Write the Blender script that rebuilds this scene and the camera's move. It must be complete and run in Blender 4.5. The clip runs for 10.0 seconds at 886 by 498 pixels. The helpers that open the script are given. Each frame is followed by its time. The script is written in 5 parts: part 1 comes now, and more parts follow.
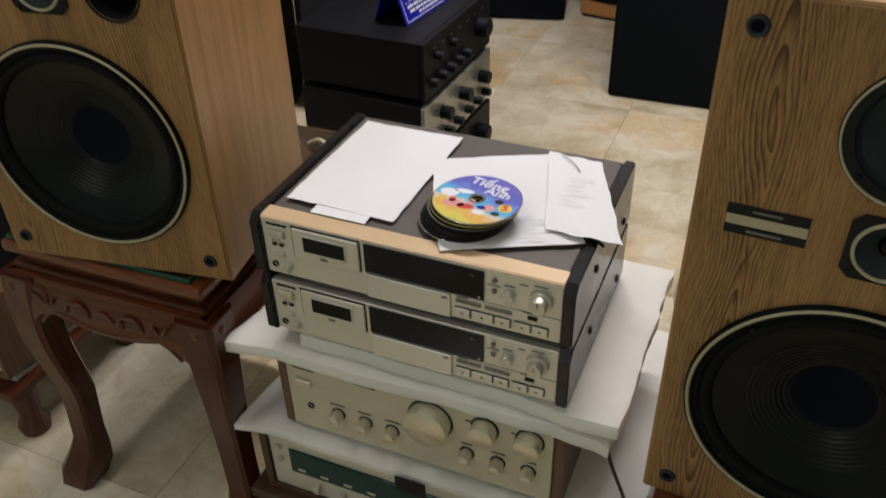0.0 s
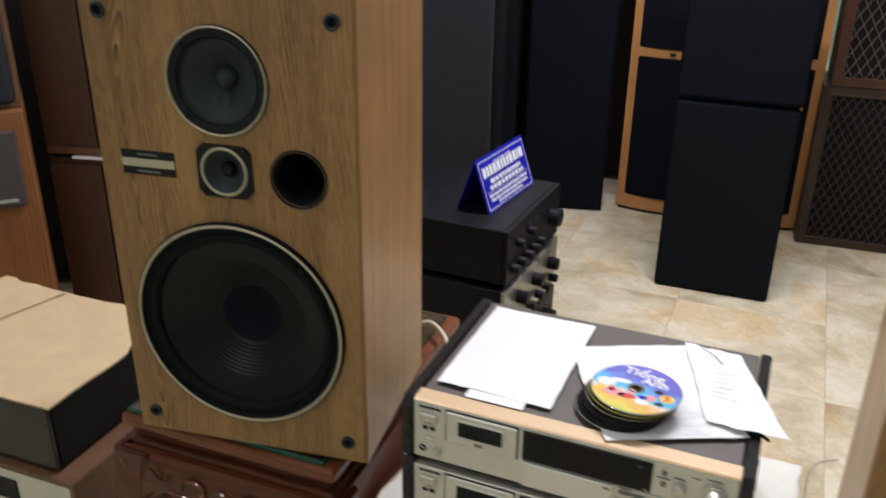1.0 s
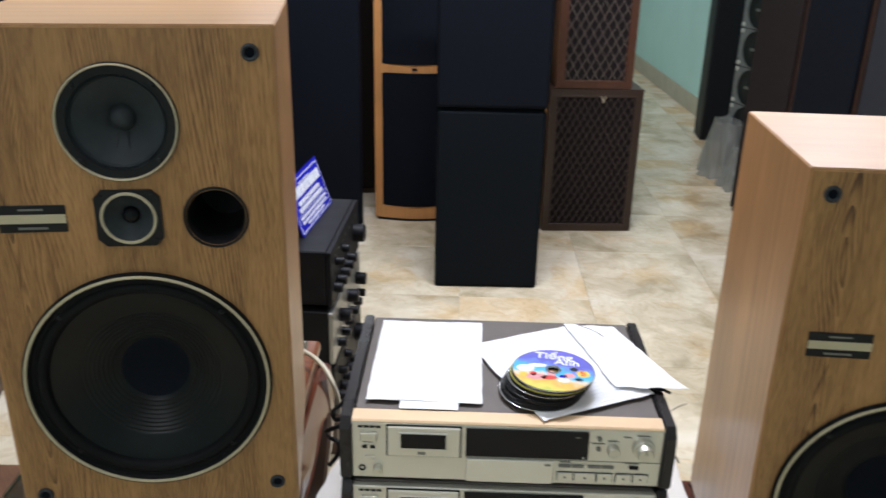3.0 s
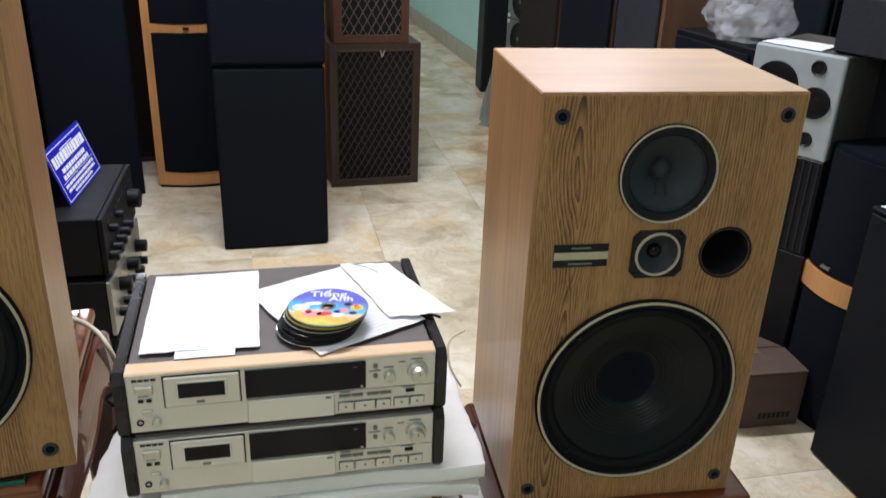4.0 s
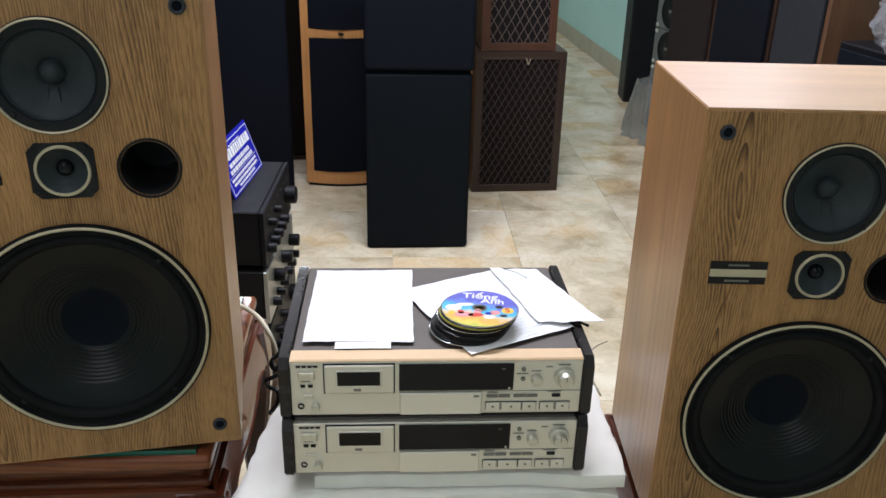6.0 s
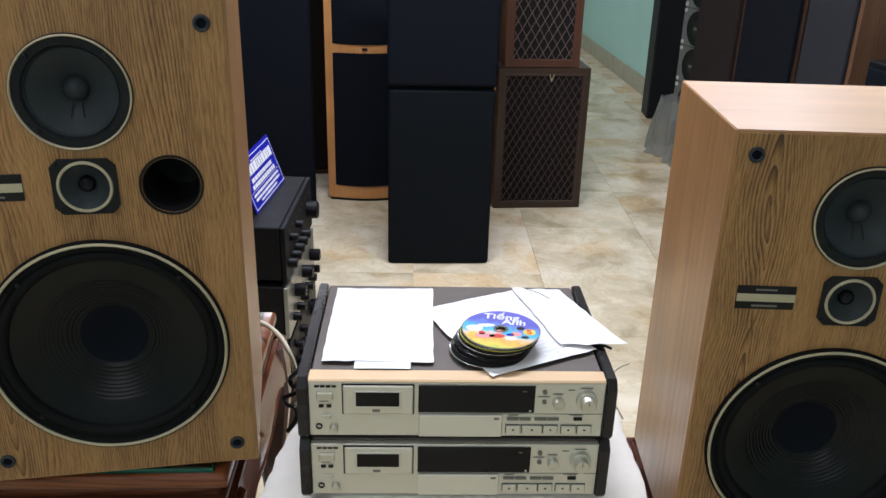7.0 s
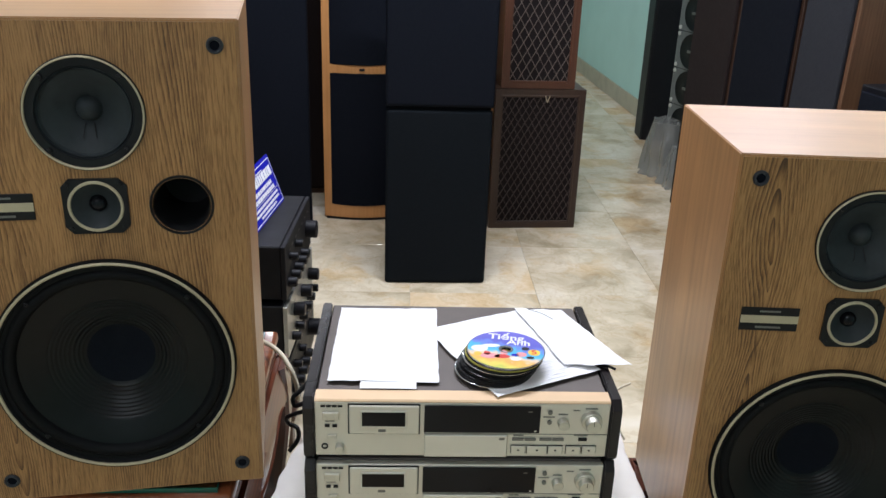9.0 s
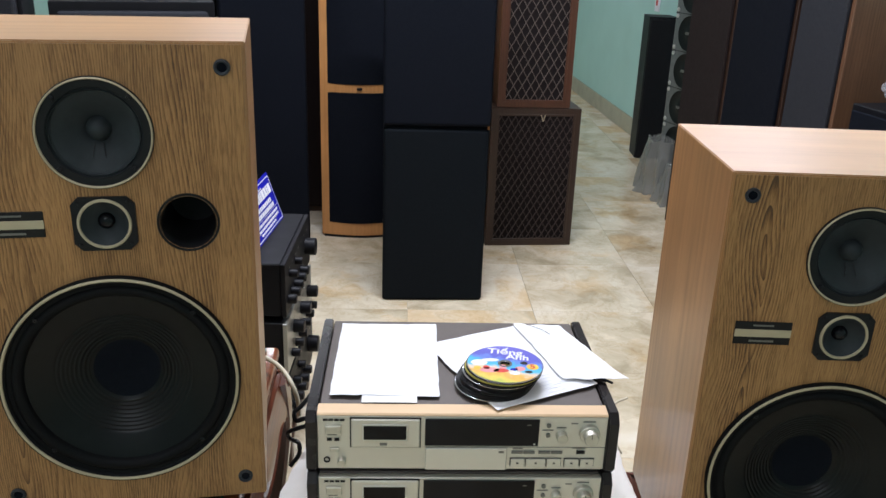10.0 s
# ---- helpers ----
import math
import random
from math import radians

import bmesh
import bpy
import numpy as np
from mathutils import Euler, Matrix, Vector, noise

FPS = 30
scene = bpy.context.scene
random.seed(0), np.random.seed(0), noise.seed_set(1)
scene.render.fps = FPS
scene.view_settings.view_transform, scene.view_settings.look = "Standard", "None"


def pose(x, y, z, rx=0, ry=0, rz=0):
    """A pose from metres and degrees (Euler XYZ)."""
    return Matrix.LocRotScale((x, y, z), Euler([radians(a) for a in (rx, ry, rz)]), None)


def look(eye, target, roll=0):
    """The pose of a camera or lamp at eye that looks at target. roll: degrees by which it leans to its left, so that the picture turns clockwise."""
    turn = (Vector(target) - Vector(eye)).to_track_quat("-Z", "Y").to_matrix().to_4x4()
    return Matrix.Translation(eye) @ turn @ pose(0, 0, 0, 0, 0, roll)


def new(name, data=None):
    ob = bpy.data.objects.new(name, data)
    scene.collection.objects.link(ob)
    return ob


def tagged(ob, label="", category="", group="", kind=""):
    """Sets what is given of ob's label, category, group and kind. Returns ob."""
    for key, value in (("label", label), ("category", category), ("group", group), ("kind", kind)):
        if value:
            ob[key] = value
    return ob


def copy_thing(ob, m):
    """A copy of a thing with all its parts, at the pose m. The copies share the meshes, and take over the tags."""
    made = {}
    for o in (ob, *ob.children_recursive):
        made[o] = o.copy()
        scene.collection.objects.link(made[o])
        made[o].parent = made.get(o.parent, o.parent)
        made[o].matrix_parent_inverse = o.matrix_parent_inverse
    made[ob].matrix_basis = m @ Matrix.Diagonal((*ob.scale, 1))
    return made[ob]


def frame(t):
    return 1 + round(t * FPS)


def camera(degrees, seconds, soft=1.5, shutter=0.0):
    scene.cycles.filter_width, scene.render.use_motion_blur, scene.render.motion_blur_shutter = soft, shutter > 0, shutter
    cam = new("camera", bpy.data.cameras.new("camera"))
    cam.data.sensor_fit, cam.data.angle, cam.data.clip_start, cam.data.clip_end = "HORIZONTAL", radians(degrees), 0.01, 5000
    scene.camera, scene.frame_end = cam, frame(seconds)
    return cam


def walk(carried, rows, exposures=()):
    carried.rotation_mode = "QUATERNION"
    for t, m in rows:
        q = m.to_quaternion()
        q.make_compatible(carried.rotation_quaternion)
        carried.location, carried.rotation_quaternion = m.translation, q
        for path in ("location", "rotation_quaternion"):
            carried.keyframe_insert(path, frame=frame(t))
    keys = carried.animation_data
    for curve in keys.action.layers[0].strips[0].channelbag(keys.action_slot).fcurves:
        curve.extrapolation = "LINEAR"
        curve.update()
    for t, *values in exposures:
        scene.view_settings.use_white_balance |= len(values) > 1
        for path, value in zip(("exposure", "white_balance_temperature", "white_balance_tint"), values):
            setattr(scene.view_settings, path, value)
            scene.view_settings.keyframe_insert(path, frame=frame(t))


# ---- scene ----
cam = camera(55.3, 10.0, 1.5, 0.35)
PATH = [
    (0, (0.402, -0.785, 1.372), (-0.25, 0.699, 0.201), -1.6),
    (0.5, (0.315, -0.871, 1.388), (-0.304, 0.751, 0.397), 0.1),
    (1, (0.195, -0.888, 1.395), (-0.508, 0.801, 0.586), 0.8),
    (1.5, (0.01, -0.87, 1.389), (-0.689, 0.853, 0.654), -1.8),
    (2, (-0.04, -0.872, 1.402), (-0.548, 0.923, 0.681), -0.3),
    (2.2, (-0.049, -0.889, 1.397), (-0.491, 0.924, 0.677), -0.0),
    (3.3, (-0.074, -1.007, 1.397), (0.043, 0.839, 0.638), 1.6),
    (3.5, (-0.056, -1.016, 1.393), (0.156, 0.823, 0.634), 1.7),
    (4, (-0.019, -1.032, 1.376), (0.392, 0.746, 0.557), 2.2),
    (4.5, (-0.019, -1.04, 1.362), (0.391, 0.698, 0.462), 2.7),
    (5, (-0.043, -1.049, 1.368), (0.241, 0.71, 0.459), 2.3),
    (5.5, (-0.062, -1.06, 1.383), (0.113, 0.737, 0.522), 1.7),
    (7, (-0.064, -1.04, 1.39), (0.002, 0.798, 0.604), 1.5),
    (7.5, (-0.07, -1.035, 1.392), (-0.01, 0.807, 0.614), 1.8),
    (8, (-0.073, -1.031, 1.393), (-0.012, 0.815, 0.627), 2.0),
    (8.5, (-0.08, -1.035, 1.393), (-0.007, 0.815, 0.638), 2.1),
    (9, (-0.087, -1.047, 1.395), (0.0, 0.808, 0.651), 2.0),
    (9.5, (-0.09, -1.06, 1.398), (0.01, 0.803, 0.676), 2.0),
    (10, (-0.095, -1.072, 1.402), (0.002, 0.798, 0.698), 2.0),
]
walk(cam, [(t, look(eye, target, roll)) for t, eye, target, roll in PATH], [(0, -0.62, 6600, 9), (0.6, -0.40, 6450, 9), (1.2, -0.06, 6050, 9), (1.5, 0.09, 5900, 8), (2.0, 0.32, 5800, 7), (3.5, 0.04, 5850, 8), (10, 0.05, 5800, 8)])

from math import sin, cos, pi, tau

# ---------------------------------------------------------------- world and light
world = bpy.data.worlds.new("world")
scene.world = world
world.use_nodes = True
world.node_tree.nodes["Background"].inputs[0].default_value = (0.75, 0.88, 1.0, 1)
world.node_tree.nodes["Background"].inputs[1].default_value = 0.15


# ---------------------------------------------------------------- mesh helpers
def thing(name, x=0, y=0, z=0, yaw=0, label="", category="", group="", kind=""):
    ob = new(name)
    ob.empty_display_size = 0.05
    ob.matrix_basis = pose(x, y, z, 0, 0, yaw)
    return tagged(ob, label, category, group, kind)


def finish(name, bm, mat, smooth=False):
    me = bpy.data.meshes.new(name)
    bm.normal_update()
    bm.to_mesh(me)
    bm.free()
    if mat:
        me.materials.append(mat)
    if smooth:
        for p in me.polygons:
            p.use_smooth = True
        me.set_sharp_from_angle(angle=radians(38))
    return me


def part(name, bm, mat, parent, label="", smooth=False, kind=""):
    ob = new(name, finish(name, bm, mat, smooth))
    ob.parent = parent
    return tagged(ob, label, kind=kind)


def solo(name, bm, mat, m, label, category, group="", smooth=False, kind=""):
    ob = new(name, finish(name, bm, mat, smooth))
    ob.matrix_basis = m
    return tagged(ob, label, category, group, kind)


def box(x0, x1, y0, y1, z0, z1, bevel=0.0, bm=None, seg=1):
    own = bmesh.new()
    bmesh.ops.create_cube(own, size=1)
    for v in own.verts:
        v.co = Vector((x0 if v.co.x < 0 else x1, y0 if v.co.y < 0 else y1, z0 if v.co.z < 0 else z1))
    if bevel:
        bmesh.ops.bevel(own, geom=own.edges[:], offset=bevel, segments=seg, affect="EDGES", profile=0.5)
    return join(bm, own)


def join(bm, own):
    if bm is None:
        return own
    me = bpy.data.meshes.new("tmp")
    own.to_mesh(me)
    own.free()
    bm.from_mesh(me)
    bpy.data.meshes.remove(me)
    return bm


def lathe(profile, cx, cz, y=0.0, seg=48, bm=None, closed=False):
    """Turns (radius, depth) pairs about an axis along y; depth grows to the back."""
    own = bmesh.new()
    rings = []
    for r, d in profile:
        if r < 1e-6:
            rings.append([own.verts.new((cx, y + d, cz))])
        else:
            rings.append([own.verts.new((cx + r * cos(tau * k / seg), y + d, cz + r * sin(tau * k / seg))) for k in range(seg)])
    pairs = list(zip(rings, rings[1:]))
    if closed:
        pairs.append((rings[-1], rings[0]))
    for a, b in pairs:
        for k in range(seg):
            q = (k + 1) % seg
            if len(a) == 1 and len(b) == 1:
                continue
            if len(a) == 1:
                own.faces.new((a[0], b[k], b[q]))
            elif len(b) == 1:
                own.faces.new((a[k], a[q], b[0]))
            else:
                own.faces.new((a[k], a[q], b[q], b[k]))
    bmesh.ops.recalc_face_normals(own, faces=own.faces[:])
    return join(bm, own)


def turned(profile, seg=32, bm=None, x=0, y=0):
    """Turns (radius, height) pairs about the upright axis."""
    own = lathe(profile, 0, 0, seg=seg)
    for v in own.verts:
        v.co = Vector((v.co.x + x, v.co.z + y, v.co.y))
    bmesh.ops.recalc_face_normals(own, faces=own.faces[:])
    return join(bm, own)


def plate(x0, x1, z0, z1, y0, y1, holes, seg=48, cut=0.0):
    """An upright board with round holes (cx, cz, r) through it and, if wanted, cut corners."""
    bm = bmesh.new()
    loops = [[(x0, z0), (x1, z0), (x1, z1), (x0, z1)]]
    if cut:
        loops = [[(x0 + cut, z0), (x1 - cut, z0), (x1, z0 + cut), (x1, z1 - cut), (x1 - cut, z1), (x0 + cut, z1), (x0, z1 - cut), (x0, z0 + cut)]]
    for cx, cz, r in holes:
        loops.append([(cx + r * cos(tau * k / seg), cz + r * sin(tau * k / seg)) for k in range(seg)])
    edges, rings = [], []
    for lp in loops:
        vs = [bm.verts.new((x, y0, z)) for x, z in lp]
        rings.append(vs)
        edges += [bm.edges.new((vs[k], vs[(k + 1) % len(vs)])) for k in range(len(vs))]
    bmesh.ops.triangle_fill(bm, edges=edges, use_beauty=True)
    for vs in rings:
        back = [bm.verts.new((v.co.x, y1, v.co.z)) for v in vs]
        for k in range(len(vs)):
            q = (k + 1) % len(vs)
            bm.faces.new((vs[k], vs[q], back[q], back[k]))
    bmesh.ops.recalc_face_normals(bm, faces=bm.faces[:])
    for f in bm.faces:
        if abs(f.normal.y) > 0.9 and f.normal.y > 0:
            f.normal_flip()
    return bm


def shell(w, d, h, th, y0=0.0):
    """A cabinet carcass, open to the front at y0."""
    bm = bmesh.new()
    o = [bm.verts.new(p) for p in ((-w/2, y0, 0), (w/2, y0, 0), (w/2, y0, h), (-w/2, y0, h), (-w/2, d, 0), (w/2, d, 0), (w/2, d, h), (-w/2, d, h))]
    i = [bm.verts.new(p) for p in ((-w/2+th, y0, th), (w/2-th, y0, th), (w/2-th, y0, h-th), (-w/2+th, y0, h-th), (-w/2+th, d-th, th), (w/2-th, d-th, th), (w/2-th, d-th, h-th), (-w/2+th, d-th, h-th))]
    quads = ((0, 1, 5, 4), (1, 2, 6, 5), (2, 3, 7, 6), (3, 0, 4, 7), (4, 5, 6, 7))
    for q in quads:
        bm.faces.new([o[k] for k in q])
        bm.faces.new([i[k] for k in reversed(q)])
    for k in range(4):
        q = (k + 1) % 4
        bm.faces.new((o[k], i[k], i[q], o[q]))
    bmesh.ops.recalc_face_normals(bm, faces=bm.faces[:])
    es = [e for e in bm.edges if all(v in o for v in e.verts)]
    bmesh.ops.bevel(bm, geom=es, offset=0.0015, segments=2, affect="EDGES")
    return bm


def prism(points, lo, hi, axis="z", bevel=0.0, bm=None):
    """An outline pushed from lo to hi along an axis; points are the other two coordinates in order."""
    own = bmesh.new()
    def at(p, h):
        return {"z": (p[0], p[1], h), "y": (p[0], h, p[1]), "x": (h, p[0], p[1])}[axis]
    a = [own.verts.new(at(p, lo)) for p in points]
    b = [own.verts.new(at(p, hi)) for p in points]
    n = len(points)
    caps = [own.faces.new(a), own.faces.new(list(reversed(b)))]
    for k in range(n):
        own.faces.new((a[k], b[k], b[(k + 1) % n], a[(k + 1) % n]))
    bmesh.ops.recalc_face_normals(own, faces=own.faces[:])
    if bevel:
        bmesh.ops.bevel(own, geom=[e for f in caps for e in f.edges], offset=bevel, segments=2, affect="EDGES")
    return join(bm, own)


def sheet(w, d, nx, ny, height, th=0.0006, bm=None, outline=None):
    """A thin flexible sheet about the origin; height(u, v) lifts it, outline(u, v) moves its points in plan."""
    own = bmesh.new()
    top, low = {}, {}
    for i in range(nx + 1):
        for j in range(ny + 1):
            u, v = i / nx, j / ny
            x, y = (u - 0.5) * w, (v - 0.5) * d
            if outline:
                x, y = outline(u, v, x, y)
            h = height(u, v)
            top[i, j] = own.verts.new((x, y, h + th))
            low[i, j] = own.verts.new((x, y, h))
    for i in range(nx):
        for j in range(ny):
            own.faces.new((top[i, j], top[i+1, j], top[i+1, j+1], top[i, j+1]))
            own.faces.new((low[i, j+1], low[i+1, j+1], low[i+1, j], low[i, j]))
    for i in range(nx):
        own.faces.new((low[i, 0], low[i+1, 0], top[i+1, 0], top[i, 0]))
        own.faces.new((top[i, ny], top[i+1, ny], low[i+1, ny], low[i, ny]))
    for j in range(ny):
        own.faces.new((top[0, j], top[0, j+1], low[0, j+1], low[0, j]))
        own.faces.new((low[nx, j], low[nx, j+1], top[nx, j+1], top[nx, j]))
    return join(bm, own)


def tube(points, r, seg=8, bm=None):
    """A round cable through points, smoothed."""
    pts = [Vector(p) for p in points]
    fine = []
    for k in range(len(pts) - 1):
        p0, p1, p2, p3 = pts[max(k-1, 0)], pts[k], pts[k+1], pts[min(k+2, len(pts)-1)]
        for s in range(6):
            t = s / 6
            fine.append(0.5 * ((2*p1) + (p2-p0)*t + (2*p0-5*p1+4*p2-p3)*t*t + (3*p1-p0-3*p2+p3)*t**3))
    fine.append(pts[-1])
    own = bmesh.new()
    rings = []
    for k, p in enumerate(fine):
        ahead = (fine[min(k+1, len(fine)-1)] - fine[max(k-1, 0)]).normalized()
        side = ahead.cross(Vector((0.13, 0.2, 0.97))).normalized()
        up = side.cross(ahead)
        rings.append([own.verts.new(p + r * (cos(tau*a/seg) * side + sin(tau*a/seg) * up)) for a in range(seg)])
    for a, b in zip(rings, rings[1:]):
        for k in range(seg):
            own.faces.new((a[k], a[(k+1) % seg], b[(k+1) % seg], b[k]))
    own.faces.new(rings[0]), own.faces.new(list(reversed(rings[-1])))
    bmesh.ops.recalc_face_normals(own, faces=own.faces[:])
    return join(bm, own)


# ---------------------------------------------------------------- materials
def mat_new(name):
    m = bpy.data.materials.new(name)
    m.use_nodes = True
    nt = m.node_tree
    return m, nt, nt.nodes["Principled BSDF"]


def ramp(nt, stops):
    r = nt.nodes.new("ShaderNodeValToRGB")
    while len(r.color_ramp.elements) < len(stops):
        r.color_ramp.elements.new(0.5)
    for e, (p, c) in zip(r.color_ramp.elements, stops):
        e.position, e.color = p, (*c, 1)
    return r


def noise_node(nt, src, scale, detail=4.0, rough=0.55, stretch=(1, 1, 1)):
    mp = nt.nodes.new("ShaderNodeMapping")
    mp.inputs["Scale"].default_value = stretch
    nt.links.new(src, mp.inputs["Vector"])
    n = nt.nodes.new("ShaderNodeTexNoise")
    n.inputs["Scale"].default_value = scale
    n.inputs["Detail"].default_value = detail
    n.inputs["Roughness"].default_value = rough
    nt.links.new(mp.outputs[0], n.inputs["Vector"])
    return n


def math_node(nt, op, a, b):
    n = nt.nodes.new("ShaderNodeMath")
    n.operation = op
    for k, v in enumerate((a, b)):
        if isinstance(v, (int, float)):
            n.inputs[k].default_value = v
        else:
            nt.links.new(v, n.inputs[k])
    return n.outputs[0]


def mix_colour(nt, kind, fac, a, b):
    n = nt.nodes.new("ShaderNodeMix")
    n.data_type, n.blend_type = "RGBA", kind
    for k, v in ((0, fac), (6, a), (7, b)):
        if isinstance(v, (int, float)):
            n.inputs[k].default_value = v
        elif isinstance(v, tuple):
            n.inputs[k].default_value = (*v, 1)
        else:
            nt.links.new(v, n.inputs[k])
    return n.outputs[2]


def bump(nt, bsdf, height, strength=0.2, distance=0.001):
    b = nt.nodes.new("ShaderNodeBump")
    b.inputs["Strength"].default_value = strength
    b.inputs["Distance"].default_value = distance
    nt.links.new(height, b.inputs["Height"])
    nt.links.new(b.outputs[0], bsdf.inputs["Normal"])


def plain(name, colour, rough=0.5, metal=0.0, vary=0.15, scale=30.0, grain=0.0, coat=0.0, sheen=0.0, gloss=None):
    """Paint, plastic, metal or cloth with slight blotches and fine grain."""
    m, nt, b = mat_new(name)
    src = nt.nodes.new("ShaderNodeTexCoord").outputs["Object"]
    n = noise_node(nt, src, scale, 5)
    lo = tuple(c * (1 - vary) for c in colour)
    hi = tuple(min(1, c * (1 + vary)) for c in colour)
    r = ramp(nt, ((0.3, lo), (0.7, hi)))
    nt.links.new(n.outputs[0], r.inputs[0])
    nt.links.new(r.outputs[0], b.inputs["Base Color"])
    b.inputs["Metallic"].default_value = metal
    n2 = noise_node(nt, src, scale * 0.23, 3)
    rr = nt.nodes.new("ShaderNodeMapRange")
    rr.inputs["To Min"].default_value, rr.inputs["To Max"].default_value = max(0.02, rough * 0.8), min(1, rough * 1.2)
    nt.links.new(n2.outputs[0], rr.inputs[0])
    nt.links.new(rr.outputs[0], b.inputs["Roughness"])
    if gloss is not None:
        b.inputs["Specular IOR Level"].default_value = gloss
    elif sum(colour) < 0.12 and not metal:
        b.inputs["Specular IOR Level"].default_value = 0.2
    b.inputs["Coat Weight"].default_value = coat
    b.inputs["Sheen Weight"].default_value = sheen
    if grain:
        n3 = noise_node(nt, src, 900, 2)
        bump(nt, b, n3.outputs[0], grain, 0.0006)
    return m


def wood(name, dark, light, along="z", rough=0.4, rings=9.0, swirl=3.2, contrast=0.6, coat=0.0, fibre=0.4, wander=0.2, thin=0.5, coat_rough=0.22, gloss=0.5):
    """Veneer: long swirling growth lines with fine pores along one axis."""
    m, nt, b = mat_new(name)
    tc = nt.nodes.new("ShaderNodeTexCoord")
    info = nt.nodes.new("ShaderNodeObjectInfo")
    sh = nt.nodes.new("ShaderNodeVectorMath")
    sh.operation = "MULTIPLY_ADD"
    comb = nt.nodes.new("ShaderNodeCombineXYZ")
    for k in range(3):
        nt.links.new(info.outputs["Random"], comb.inputs[k])
    nt.links.new(comb.outputs[0], sh.inputs[0])
    sh.inputs[1].default_value = (3.1, 2.3, 4.7)
    nt.links.new(tc.outputs["Object"], sh.inputs[2])
    src = sh.outputs[0]
    st = {"z": (1, 1, 0.13), "x": (0.13, 1, 1), "y": (1, 0.13, 1)}[along]
    fine = {"z": (1, 1, 0.02), "x": (0.02, 1, 1), "y": (1, 0.02, 1)}[along]
    across = {"z": (1, 0.8, 0), "x": (0, 0.8, 1), "y": (1, 0, 0.8)}[along]
    big = noise_node(nt, src, swirl, 2.0, 0.4, st)
    dot = nt.nodes.new("ShaderNodeVectorMath")
    dot.operation = "DOT_PRODUCT"
    nt.links.new(src, dot.inputs[0])
    dot.inputs[1].default_value = across
    way = math_node(nt, "ADD", dot.outputs["Value"], math_node(nt, "MULTIPLY", big.outputs[0], wander))
    jit = noise_node(nt, src, 30, 3, 0.6, fine)
    line = math_node(nt, "PINGPONG", math_node(nt, "ADD", math_node(nt, "MULTIPLY", way, rings * 26), math_node(nt, "MULTIPLY", jit.outputs[0], 1.3)), 1.0)
    line = math_node(nt, "POWER", line, thin)
    pores = noise_node(nt, src, 420, 2, 0.6, tuple(0.04 if q == 0.02 else q for q in fine))
    mid = noise_node(nt, src, 45, 4, 0.6, fine)
    patch = noise_node(nt, src, 6, 2, 0.5, st)
    spread = nt.nodes.new("ShaderNodeMapRange")
    spread.inputs["From Min"].default_value, spread.inputs["From Max"].default_value = 0.38, 0.62
    spread.inputs["To Min"].default_value, spread.inputs["To Max"].default_value = 0.25, 1.1
    nt.links.new(patch.outputs[0], spread.inputs[0])
    weight = math_node(nt, "MULTIPLY", contrast, spread.outputs[0])
    k = math_node(nt, "ADD", math_node(nt, "MULTIPLY", line, weight), math_node(nt, "MULTIPLY", mid.outputs[0], math_node(nt, "SUBTRACT", 1.0, weight)))
    k = math_node(nt, "ADD", k, math_node(nt, "MULTIPLY", math_node(nt, "SUBTRACT", pores.outputs[0], 0.5), fibre * 2))
    half = tuple((a + c) / 2 for a, c in zip(dark, light))
    r = ramp(nt, ((0.08, dark), (0.42, half), (0.85, light)))
    nt.links.new(k, r.inputs[0])
    blot = noise_node(nt, src, 5, 3)
    rr = ramp(nt, ((0.3, (0.86, 0.86, 0.86)), (0.7, (1.08, 1.06, 1.04))))
    nt.links.new(blot.outputs[0], rr.inputs[0])
    nt.links.new(mix_colour(nt, "MULTIPLY", 1.0, r.outputs[0], rr.outputs[0]), b.inputs["Base Color"])
    b.inputs["Roughness"].default_value = rough
    b.inputs["Specular IOR Level"].default_value = gloss
    b.inputs["Coat Weight"].default_value = coat
    b.inputs["Coat Roughness"].default_value = coat_rough
    bump(nt, b, k, 0.12, 0.0006)
    return m


